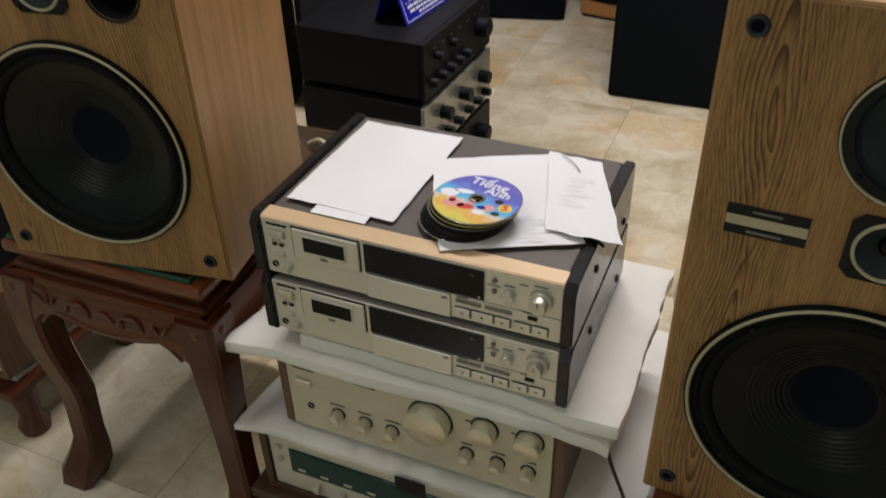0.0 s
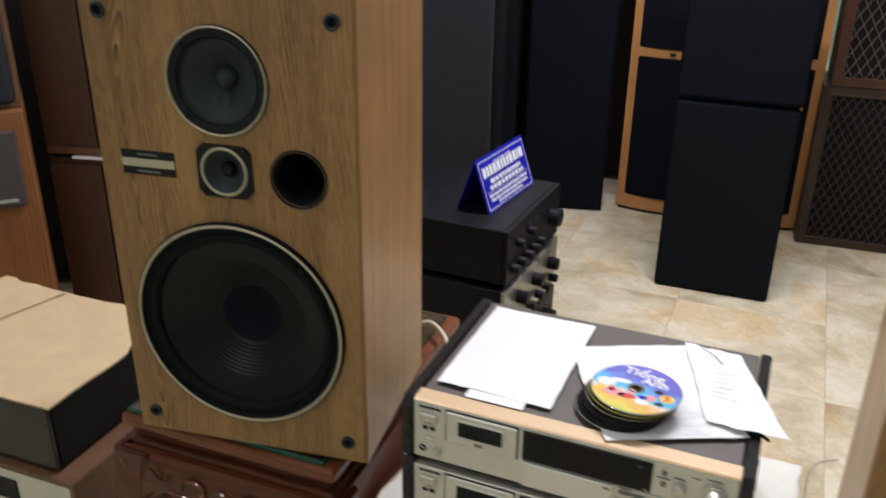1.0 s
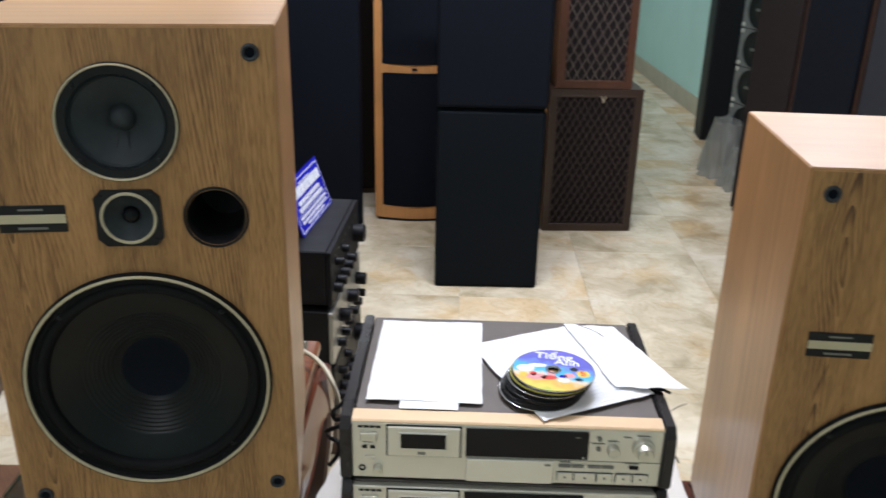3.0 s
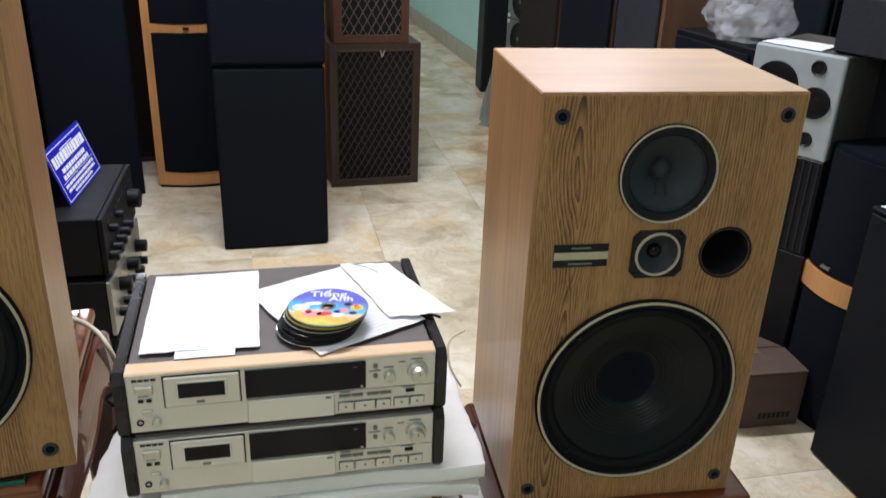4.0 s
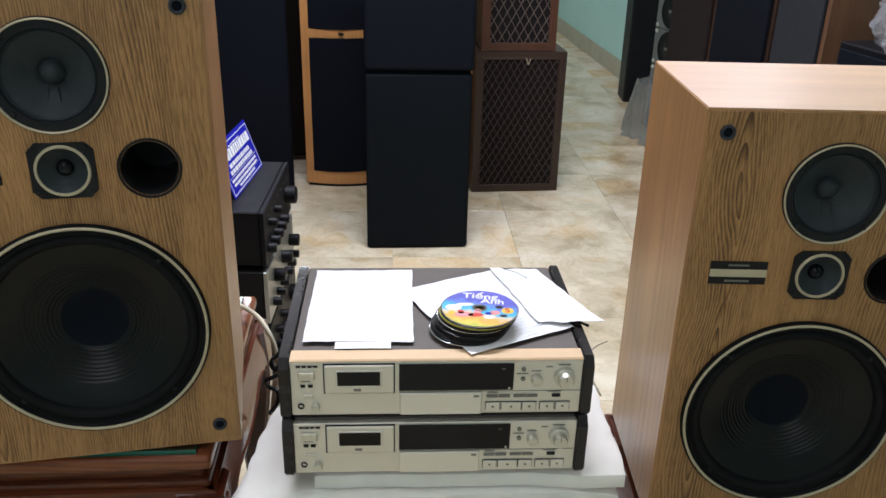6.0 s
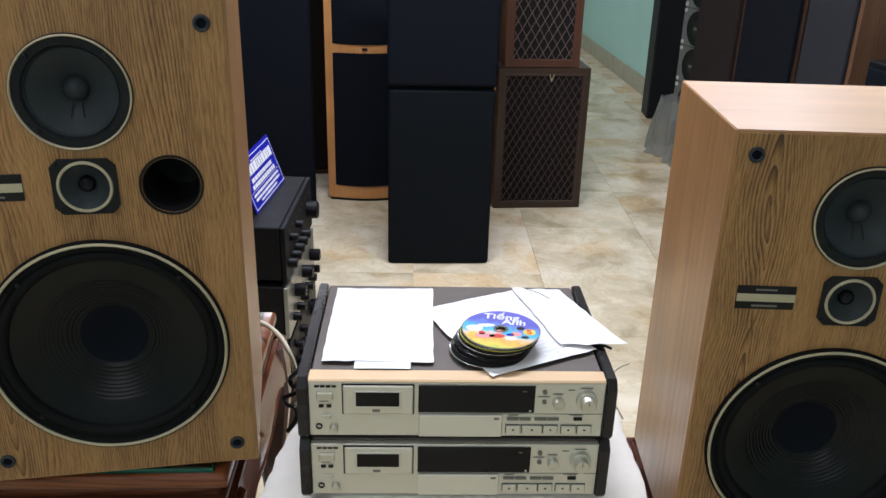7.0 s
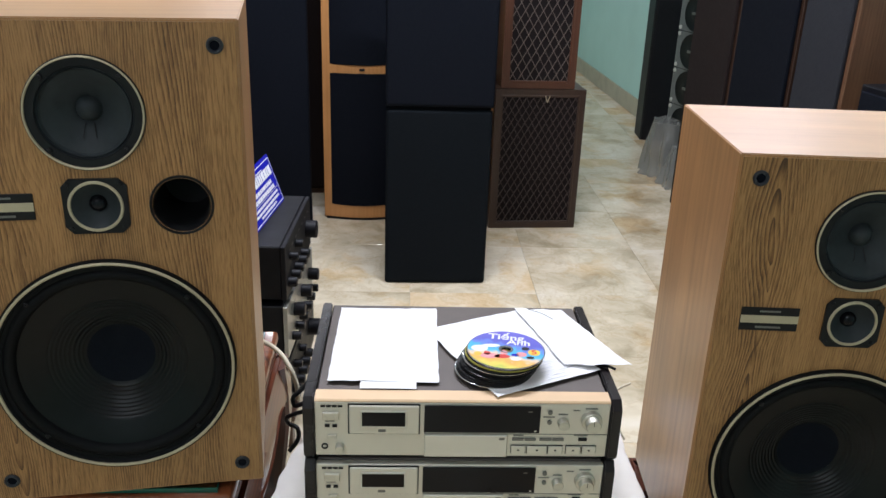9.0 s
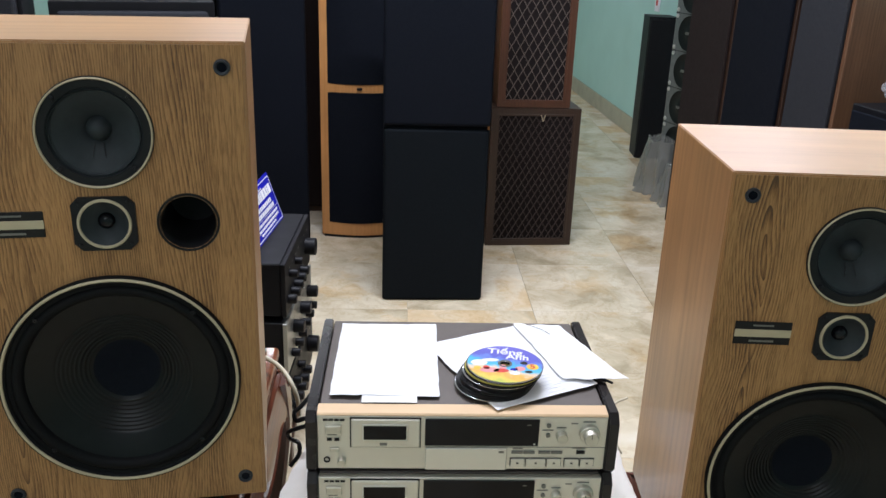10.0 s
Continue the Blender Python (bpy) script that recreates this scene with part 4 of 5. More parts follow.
paper("paper_slip", -0.110, 0.075, DT + 0.0002, 0.083, 0.095, 0, lambda u, v: 0.0003 * sin(u * 3), "white slip of paper under a notebook sheet")
paper("paper_sheet", -0.1165, 0.170, DT + 0.0007, 0.166, 0.247, -0.5, lambda u, v: 0.0003 + 0.003 * max(0, u + v - 1.7) + 0.0006 * sin(u * 5 + v * 3), "blank white folded sheet lying on a deck", ragged(2, 0.004))
def creased(seed, lift):
    def f(u, v):
        return 0.0006 + 0.0016 * abs(noise.noise((u * 3 + seed, v * 3, 0))) + 0.0007 * abs(noise.noise((u * 9, v * 9 + seed, 0))) + lift(u, v)
    return f


INK_PALE = plain("pale_print", (0.66, 0.66, 0.72), 0.7, vary=0.1)
p2 = paper("paper_sheet", 0.0825, 0.1515, DT + 0.0004, 0.186, 0.232, 26, creased(4, lambda u, v: 0.0), "creased white printed sheet under a stack of discs", ragged(4, 0.003))
def slanted(u, v, x, y):
    x, y = ragged(6, 0.003)(u, v, x, y)
    return x * (1.10 - 0.22 * v) - 0.33 * y, y - 0.010 * (u - 0.5)


p3 = paper("paper_sheet", 0.1800, 0.190, DT + 0.0040, 0.094, 0.200, 0, creased(9, lambda u, v: 0.018 * max(0, 0.35 - v) ** 1.3 * (0.25 + u) + 0.004 * max(0, u - 0.6)), "folded white letter overhanging the edge of a deck", slanted)
ink = random.Random(7)
for k in range(7):
    y = -0.108 + 0.009 * k
    part("printed_line", box(0.0, ink.uniform(0.03, 0.075), y, y + 0.0014, 0.0040, 0.0042), INK_PALE, p2)
for k in range(6):
    y = -0.03 + 0.013 * k
    part("printed_line", box(-0.02, ink.uniform(0.0, 0.03), y, y + 0.0014, 0.0047, 0.0049), INK_PALE, p3)
solo("hair_clip", tube([(0.128, 0.285, DT + 0.008), (0.15, 0.268, DT + 0.0085), (0.166, 0.247, DT + 0.008)], 0.0006, 6), STEEL, Matrix(), "thin dark pen stroke of wire on a paper", "wire")
solo("spectacles_arm", tube([(0.205, 0.105, DT + 0.002), (0.226, 0.098, DT + 0.0035), (0.240, 0.088, DT + 0.0022)], 0.0022, 6), BLACK, Matrix(), "short black plastic stick under the letter", "stick")


def disc(name, x, y, z, mat, label, group="stack of discs"):
    prof = [(0.0075, 0), (0.0595, 0), (0.060, 0.0003), (0.060, 0.0010), (0.0595, 0.0013), (0.0075, 0.0013)]
    return solo(name, turned(prof + [prof[0]], 64), mat, pose(x, y, z), label, "disc", group, True)


DISC_DARK = plain("disc_black", (0.012, 0.012, 0.013), 0.25)
DISC_SILVER = plain("disc_silver", (0.55, 0.55, 0.56), 0.15, 0.9)
DISC_YELLOW = plain("disc_yellow", (0.45, 0.40, 0.06), 0.3)
first = disc("compact_disc", 0.050, 0.0865, DT + 0.0022, DISC_SILVER, "bare silver compact disc at the bottom of the pile")
pile = disc("compact_disc", 0.052, 0.088, DT + 0.0037, DISC_DARK, "dark compact disc in a pile")
rng = random.Random(4)
for k in range(1, 17):
    s = k / 17
    c = copy_thing(pile, pose(0.052 + 0.016 * s + rng.uniform(-.0015, .0015), 0.088 + 0.003 * s + rng.uniform(-.0015, .0015), DT + 0.0037 + 0.00165 * k))
    if k in (11, 14, 15):
        c.data = c.data.copy()
        c.data.materials[0] = DISC_YELLOW if k != 11 else DISC_SILVER
        c["label"] = "compact disc with a bright rim in a pile"


def label_material():
    m, nt, b = mat_new("printed_disc_label")
    tc = nt.nodes.new("ShaderNodeTexCoord")
    sep = nt.nodes.new("ShaderNodeSeparateXYZ")
    nt.links.new(tc.outputs["Object"], sep.inputs[0])
    wob = noise_node(nt, tc.outputs["Object"], 45, 3)
    d = math_node(nt, "ADD", sep.outputs[1], math_node(nt, "MULTIPLY", sep.outputs[0], 0.35))
    d = math_node(nt, "ADD", d, math_node(nt, "MULTIPLY", math_node(nt, "SUBTRACT", wob.outputs[0], 0.5), 0.05))
    r = ramp(nt, ((0.0, (0.45, 0.55, 0.10)), (0.12, (0.75, 0.62, 0.12)), (0.24, (0.78, 0.45, 0.10)), (0.34, (0.80, 0.62, 0.45)), (0.42, (0.12, 0.50, 0.72)), (0.52, (0.10, 0.42, 0.75)), (0.58, (0.16, 0.24, 0.68)), (0.66, (0.13, 0.13, 0.55)), (1.0, (0.16, 0.14, 0.6))))
    r.color_ramp.interpolation = "EASE"
    nt.links.new(math_node(nt, "ADD", math_node(nt, "MULTIPLY", d, 7.0), 0.5), r.inputs[0])
    nt.links.new(r.outputs[0], b.inputs["Base Color"])
    b.inputs["Roughness"].default_value = 0.3
    b.inputs["Coat Weight"].default_value = 0.4
    return m


TOPZ = DT + 0.0037 + 0.00165 * 17
top = thing("printed_disc", 0.068, 0.091, TOPZ, 0, "printed children's lesson disc on top of a pile", "disc", "stack of discs")
prof = [(0.0075, 0), (0.0595, 0), (0.060, 0.0003), (0.060, 0.0010), (0.0595, 0.0013), (0.0075, 0.0013)]
part("disc", turned(prof + [prof[0]], 64), DISC_SILVER, top)
part("printed_label", turned([(0.0115, 0.0014), (0.0115, 0.0016), (0.0585, 0.0016), (0.0585, 0.0014), (0.0115, 0.0014)], 64), label_material(), top, "blue and yellow printed label", True)
part("hub_ring", turned([(0.0115, 0.0012), (0.0112, 0.0022), (0.0085, 0.0022), (0.0080, 0.0012)], 32), DISC_SILVER, top, "", True)


def words(text, parent, x, y, z, size, yaw, mat, tilt=(0, 0), name="lettering"):
    cu = bpy.data.curves.new(name, "FONT")
    cu.body, cu.size, cu.align_x, cu.align_y, cu.extrude, cu.offset = text, size, "CENTER", "CENTER", 0.00015, size * 0.02
    tmp = new("tmp_text", cu)
    dep = bpy.context.evaluated_depsgraph_get()
    me = bpy.data.meshes.new_from_object(tmp.evaluated_get(dep))
    bpy.data.objects.remove(tmp)
    me.materials.clear()
    me.materials.append(mat)
    ob = new(name, me)
    ob.parent = parent
    ob.matrix_basis = pose(x, y, z, tilt[0], tilt[1], yaw)
    return ob


words("Tiếng", top, 0.004, 0.038, 0.0019, 0.024, -9, WHITE_INK)
words("Anh", top, 0.022, 0.020, 0.0019, 0.022, -9, WHITE_INK)
YEL = plain("yellow_ink", (0.75, 0.5, 0.05), 0.4)
PINK = plain("pink_ink", (0.75, 0.30, 0.32), 0.4)
RED = plain("red_ink", (0.6, 0.04, 0.03), 0.4)
part("number_spot", turned([(0, 0.0016), (0.0095, 0.0016), (0.0095, 0.0018), (0, 0.0018)], 28, None, 0.042, -0.010), YEL, top)
words("5", top, 0.042, -0.010, 0.0021, 0.018, 0, RED)
for x, y, w, d, c in ((-0.030, -0.012, 0.010, 0.012, RED), (-0.008, -0.022, 0.024, 0.012, RED), (0.012, -0.030, 0.016, 0.010, WHITE_INK), (0.012, -0.018, 0.012, 0.008, BLUE), (-0.022, 0.012, 0.028, 0.010, WHITE_INK), (-0.040, 0.004, 0.026, 0.018, WHITE_INK), (-0.026, -0.020, 0.030, 0.016, PINK), (-0.004, -0.010, 0.012, 0.014, PINK), (0.030, 0.002, 0.012, 0.010, DARK_INK), (0.022, -0.016, 0.016, 0.014, PINK), (0.034, -0.026, 0.012, 0.008, DARK_INK), (-0.044, -0.014, 0.012, 0.012, YEL)):
    part("printed_blob", turned([(0, 0.0016), (0.5, 0.0016), (0.5, 0.00175), (0, 0.00175)], 18), c, top).matrix_basis = pose(x, y, 0) @ Matrix.Diagonal((w, d, 1, 1))


# ---------------------------------------------------------------- stack of black amplifiers and the table sign
def black_amp(x, y, z, yaw, w, d, h, face, label, knobs, seed):
    t = thing("black_amplifier", x, y, z, yaw, label, "amplifier", "black amplifiers")
    part("case", box(-w/2, w/2, 0.012, d, 0.012, h, 0.003), BLACK, t, "black steel case")
    part("front_panel", box(-w/2 - 0.002, w/2 + 0.002, 0, 0.0115, 0.010, h - 0.001, 0.0015), face, t)
    rr = random.Random(seed)
    for kx, kz, kr, kl in knobs:
        kn = part("knob", lathe([(kr, -0.0004), (kr * 0.98, -kl), (kr * 0.86, -kl - 0.002), (0, -kl - 0.002)], kx, kz, 0, 28), BLACK, t, "black knob", True)
        part("pointer", box(kx - 0.0005, kx + 0.0005, -kl - 0.0027, -kl - 0.0018, kz + kr * 0.4, kz + kr * 0.8), STEEL, kn)
    for k in range(7):
        px = -w/2 + 0.05 + k * 0.05
        part("printed_bar", box(px, px + 0.018, -0.0008, -0.0003, h * 0.80, h * 0.80 + 0.002), STEEL, t)
    for sx in (-w/2 + 0.05, w/2 - 0.05):
        for yy in (0.05, d - 0.05):
            part("foot", turned([(0, 0), (0.02, 0), (0.022, 0.0125), (0, 0.0125)], 18, None, sx, yy), RUBBER, t)
    return t


KN1 = ((-0.17, 0.05, 0.013, 0.02), (-0.12, 0.05, 0.013, 0.022), (-0.07, 0.05, 0.013, 0.022), (-0.02, 0.05, 0.013, 0.022), (0.03, 0.05, 0.013, 0.022), (0.13, 0.085, 0.026, 0.03), (-0.14, 0.11, 0.011, 0.02), (-0.05, 0.11, 0.011, 0.018))
KN2 = ((-0.15, 0.045, 0.012, 0.022), (-0.09, 0.045, 0.012, 0.022), (-0.03, 0.045, 0.012, 0.022), (0.04, 0.045, 0.012, 0.022), (0.10, 0.045, 0.012, 0.022), (0.16, 0.045, 0.012, 0.022), (-0.11, 0.105, 0.018, 0.028), (0.01, 0.105, 0.018, 0.028), (0.14, 0.10, 0.018, 0.028))
black_amp(-0.384, 1.145, 0.435, 87.8, 0.410, 0.36, 0.160, BLACK, "black stereo amplifier carrying a blue table sign", KN1, 1)
black_amp(-0.382, 1.140, 0.275, 87.8, 0.42, 0.36, 0.158, AMP_SILVER, "black amplifier with a grey front and many knobs", KN2, 2)
black_amp(-0.382, 1.142, 0.118, 87.8, 0.42, 0.36, 0.156, BLACK, "black amplifier at the bottom of a pile", KN1, 3)
pl = thing("low_table", -0.58, 1.155, 0, 0, "low dark wooden table under black amplifiers", "table")
part("top_board", box(-0.21, 0.20, -0.24, 0.24, 0.095, 0.1175, 0.003), WALNUT, pl)
for sx in (-0.18, 0.17):
    for yy in (-0.2, 0.2):
        part("leg", box(sx - 0.02, sx + 0.02, yy - 0.02, yy + 0.02, 0, 0.0945, 0.002), WALNUT, pl)

SGZ = 0.5957
sg = thing("table_sign", -0.508, 1.178, SGZ, 84, "blue folded tent sign with white lettering", "sign")
part("front_leaf", prism([(-0.048, 0.0), (-0.0455, 0.0), (0.0015, 0.135), (-0.001, 0.135)], -0.1425, 0.1425, "x"), BLUE, sg, "blue leaf facing the room")
part("back_leaf", prism([(0.048, 0.0), (0.0455, 0.0), (-0.0005, 0.135), (0.002, 0.135)], -0.1425, 0.1425, "x"), BLUE, sg)
slope = math.degrees(math.atan2(0.135, 0.047))
leaf = new("leaf_print")
leaf.parent = sg
leaf.matrix_basis = pose(0, -0.0485, 0.0, slope, 0, 0)
rows = ((0.120, 0.003, 0.10), (0.103, 0.026, 0.245), (0.075, 0.011, 0.185), (0.059, 0.011, 0.205), (0.040, 0.007, 0.235), (0.028, 0.007, 0.225), (0.017, 0.006, 0.150))
bars = random.Random(11)
for hz, hh, ww in rows:
    xx = -ww / 2
    while xx < ww / 2 - 0.006:
        l = min(bars.uniform(0.010, 0.024), ww / 2 - xx)
        pb = part("printed_bar", box(xx, xx + l, hz - hh/2, hz + hh/2, 0.0006, 0.0010), WHITE_INK, leaf)
        xx += l + 0.004
for x0, x1, z0, z1 in ((-0.136, 0.136, 0.1325, 0.1345), (-0.136, 0.136, 0.006, 0.008), (-0.136, -0.134, 0.008, 0.1325), (0.134, 0.136, 0.008, 0.1325), (-0.125, 0.125, 0.049, 0.0500)):
    part("border_line", box(x0, x1, z0, z1, 0.0006, 0.0010), WHITE_INK, leaf)


# ---------------------------------------------------------------- speakers standing behind
def vinyl_speaker(x, y, z, yaw, w, d, h, label, mat=VINYL, cloth=CLOTH, frame=0.0, group="stacked speakers"):
    """A boxy speaker with a full cloth grille on its front."""
    t = thing("box_speaker", x, y, z, yaw, label, "loudspeaker", group)
    part("cabinet", box(-w/2, w/2, 0.022, d, 0, h, 0.003, seg=2), mat, t)
    part("grille", box(-w/2 + frame, w/2 - frame, 0.0, 0.0215, frame + 0.002, h - frame - 0.006, 0.014, seg=4), cloth, t, "cloth grille")
    return t


low_box = vinyl_speaker(0.029, 2.056, 0, 1.5, 0.400, 0.36, 0.712, "black vinyl speaker with a dark cloth grille on the floor", VINYL, CLOTH_GREEN)
part("worn_corner", box(0.194, 0.2012, 0.020, 0.034, 0.701, 0.7125, 0.001), CHERRY, low_box, "bare wood at a chipped corner")
vinyl_speaker(0.029, 2.050, 0.7135, 1.0, 0.405, 0.36, 0.712, "black speaker standing on another black speaker", VINYL, CLOTH)


def orange_tower(x, y, yaw):
    t = thing("tower_speaker", x, y, 0, yaw, "cherry-framed tower speaker with curved black grilles", "loudspeaker", "cherry towers")
    w, H = 0.36, 1.45
    def arc(ww, bow, n=10):
        return [(-ww/2 + ww * k / n, -bow * sin(pi * k / n)) for k in range(n + 1)]
    part("cabinet", prism(arc(w, 0.035) + [(w/2, 0.34), (-w/2, 0.34)], 0.012, H, "z", 0.003), CHERRY, t, "cherry wood body", True)
    part("base", prism(arc(w - 0.02, 0.03) + [(w/2 - 0.01, 0.33), (-w/2 + 0.01, 0.33)], 0, 0.0118), BLACK, t)
    g = 0.29
    for z0, z1 in ((0.075, 0.700), (0.738, 1.40)):
        fr = arc(g, 0.030)
        part("grille", prism([(a, b - 0.012) for a, b in fr] + [(a, b + 0.004) for a, b in reversed(fr)], z0, z1, "z", 0.002), CLOTH, t, "curved black grille", True)
    part("emblem", box(-0.012, 0.012, -0.043, -0.036, 0.7135, 0.7245, 0.001), DARK_INK, t)
    return t


orange_tower(-0.300, 2.815, 2)
orange_tower(0.115, 2.830, 2)
vinyl_speaker(-0.705, 2.665, 0, 13, 0.37, 0.40, 1.42, "tall black tower speaker on the floor", BLACK, CLOTH, 0.004, "black towers")
vinyl_speaker(-1.080, 2.480, 0, 13, 0.37, 0.40, 1.36, "tall black tower speaker beside another one", BLACK, CLOTH, 0.004, "black towers")
vinyl_speaker(-0.92, 1.62, 0, 16, 0.48, 0.42, 1.17, "black speaker cabinet behind an oak loudspeaker", BLACK, CLOTH_GREY, 0.02, "black towers")
vinyl_speaker(-1.30, 1.30, 0, 18, 0.34, 0.40, 1.22, "dark grey speaker cabinet between two stacks", BLACK, CLOTH_GREY, 0.012, "black towers")


def lattice_speaker(x, y, z, yaw, w, d, h, mat, nx, label):
    t = thing("lattice_speaker", x, y, z, yaw, label, "loudspeaker", "lattice speakers")
    f = 0.026
    part("cabinet", shell(w, d, h, f, 0.0), mat, t, "wooden cabinet")
    part("inner_bead", plate(-w/2 + f, w/2 - f, f, h - f, 0.006, 0.012, []), LATTICE_CLOTH, t, "brown cloth")
    x0, x1, z0, z1 = -w/2 + f + 0.004, w/2 - f - 0.004, f + 0.004, h - f - 0.004
    for a, b, c, e in ((x0 - 0.004, x0 + 0.006, z0 - 0.004, z1 + 0.004), (x1 - 0.006, x1 + 0.004, z0 - 0.004, z1 + 0.004), (x0 + 0.006, x1 - 0.006, z0 - 0.004, z0 + 0.006), (x0 + 0.006, x1 - 0.006, z1 - 0.006, z1 + 0.004)):
        part("bead", box(a, b, -0.001, 0.0055, c, e, 0.001), mat, t)
    bm = bmesh.new()
    step = (x1 - x0) / nx
    rise = step * 1.75
    nz = int((z1 - z0) / rise) + 1
    def clip(p, q):
        (ax, az), (bx, bz) = p, q
        if bz > z1:
            k = (z1 - az) / (bz - az)
            bx, bz = ax + (bx - ax) * k, z1
        return (ax, az), (bx, bz)
    hw = 0.0022 if nx > 9 else 0.0017
    for i in range(nx * 2):
        for j in range(nz * 2):
            ax, az = x0 + i * step / 2, z0 + j * rise / 2
            if az >= z1 - 0.002:
                continue
            for up in (1, -1):
                if (i + j) % 2 != (0 if up == 1 else 1):
                    continue
                bx, bz = ax + step / 2, az + rise / 2
                p, q = ((ax, az), (bx, bz)) if up == 1 else ((bx, az), (ax, bz))
                p, q = clip(p, q)
                yb = 0.0 if up == 1 else 0.0012
                vs = [bm.verts.new((px + s * hw, yb + dy, pz)) for (px, pz) in (p, q) for s in (-1, 1) for dy in (0.0, 0.004)]
                bm.faces.new((vs[0], vs[2], vs[6], vs[4]))
                bm.faces.new((vs[0], vs[4], vs[5], vs[1]))
                bm.faces.new((vs[2], vs[3], vs[7], vs[6]))
    bmesh.ops.recalc_face_normals(bm, faces=bm.faces[:])
    part("lattice", bm, LATTICE_DARK if nx > 9 else LATTICE_PALE, t, "crossed diagonal wooden strips", kind="stuff")
    em = part("emblem", prism([(-0.012, 0.016), (-0.008, 0.016), (0.0, -0.006), (0.008, 0.016), (0.012, 0.016), (0.002, -0.014), (-0.002, -0.014)], -0.003, -0.0015, "y"), TRIM, t, "gold emblem")
    em.location = (0.03, 0, h - 0.045)
    return t


lattice_speaker(0.508, 2.722, 0, 4, 0.415, 0.32, 0.662, WENGE, 11, "brown lattice-fronted speaker standing on the floor")
lattice_speaker(0.492, 2.730, 0.6635, 3, 0.335, 0.30, 0.66, REDWOOD, 7, "reddish lattice-fronted speaker on top of another")


# ---------------------------------------------------------------- left corner: brown towers, teak speaker, carton
def split_tower(x, y, z, yaw, w, d, h, label, strip):
    t = thing("brown_speaker", x, y, z, yaw, label, "loudspeaker", "brown speakers")
    part("cabinet", box(0, w, 0.012, d, 0, h, 0.003), WALNUT, t, "dark walnut cabinet")
    part("wood_panel", box(0.004, 0.16, 0, 0.0115, 0.028, h - 0.02, 0.001), WALNUT, t)
    part("grille", box(0.163, w - 0.061, 0.0, 0.0115, 0.028, h - 0.02, 0.003), CLOTH_BROWN, t, "black cloth grille")
    part("grey_panel", box(w - 0.058, w - 0.004, 0.001, 0.0115, 0.028, h - 0.02, 0.002), strip, t, "cloth strip beside the grille")
    part("bottom_rail", box(0.004, w - 0.004, 0.0005, 0.0115, 0.004, 0.0265, 0.001), WALNUT_PALE, t)
    return t


# Added cabinet: fills the gap behind the stack, where there is only shade.
vinyl_speaker(-2.03, 1.22, 0, 30, 0.50, 0.36, 1.46, "added dark walnut cabinet standing in for the shade behind a stack", WALNUT, CLOTH_BROWN, 0.02, "black towers")
split_tower(-1.745, 0.812, 0, 15, 0.385, 0.36, 0.642, "walnut speaker with a black grille on the floor", CLOTH)
split_tower(-1.745, 0.812, 0.6505, 15, 0.385, 0.36, 0.70, "walnut speaker with a black grille stacked on its twin", CLOTH_GREY)
solo("foam_strip", box(0.08, 0.395, -0.006, 0.33, 0, 0.0065, 0.001), FOAM, pose(-1.745, 0.812, 0.643, 0, 0, 15), "white foam strip between two stacked speakers", "foam sheet", "packing foam")

tk = thing("teak_speaker", -1.625, 0.660, 0, 48, "orange teak speaker with a small brown grille on the floor", "loudspeaker")
part("cabinet", box(-0.36, 0, 0.0, 0.30, 0, 0.830, 0.006, seg=2), TEAK, tk, "orange teak cabinet")
part("grille", box(-0.335, -0.030, -0.010, -0.0005, 0.575, 0.778, 0.004), plain("taupe_grille_cloth", (0.062, 0.050, 0.048), 0.9, vary=0.2, scale=300, grain=0.5), tk, "brown cloth grille")
part("badge", box(-0.100, -0.050, -0.013, -0.0105, 0.588, 0.596, 0.0005), SILVER_LIGHT, tk, "small silver badge")
vinyl_speaker(-1.747, 0.525, 0.831, 48, 0.36, 0.28, 0.283, "dark blue-grey speaker lying on a teak speaker", WALNUT_PALE, CLOTH_GREY, 0.012, "small speakers")
vinyl_speaker(-1.752, 0.520, 1.1155, 48, 0.36, 0.28, 0.24, "black small speaker on top of a pile", BLACK, CLOTH, 0.012, "small speakers")

solo("cardboard_sheet", sheet(0.485, 0.368, 20, 16, lambda u, v: 0.004 * noise.noise((u * 3, v * 3, 5)) + 0.012 * max(0, 0.25 - u), 0.004, None, lambda u, v, x, y: (x - (0.075 * max(0, v - 0.55) / 0.45 if u > 0.9 else 0), y + 0.004 * noise.noise((u * 9, 3, 0)))), CARD, pose(-1.172, 0.172, 0.521, 0, 0, 2), "torn kraft cardboard sheet lying on a black box", "cardboard")
solo("cardboard_flap", sheet(0.17, 0.33, 8, 8, lambda u, v: 0.0065 + 0.010 * (1 - u) ** 2, 0.0022, None, lambda u, v, x, y: (x + 0.09 * v, y + 0.01 * noise.noise((u * 5, 1, 0)))), CARD, pose(-1.40, 0.175, 0.5215, 0, 0, 2), "folded kraft cardboard flap on a cardboard sheet", "cardboard")
cb = thing("black_box", -1.185, 0.185, 0.3655, 2, "black equipment box on an amplifier under a cardboard sheet", "box")
part("body", box(-0.25, 0.232, -0.173, 0.17, 0.006, 0.140, 0.003), BLACK, cb, "black steel body")
part("lid", box(-0.252, 0.234, -0.175, 0.172, 0.1405, 0.1505, 0.003), BLACK, cb, "overlapping black lid")
part("front_panel", box(-0.25, 0.232, -0.185, -0.1755, 0.006, 0.149, 0.002), SIDE_BLACK, cb, "glossy black front")
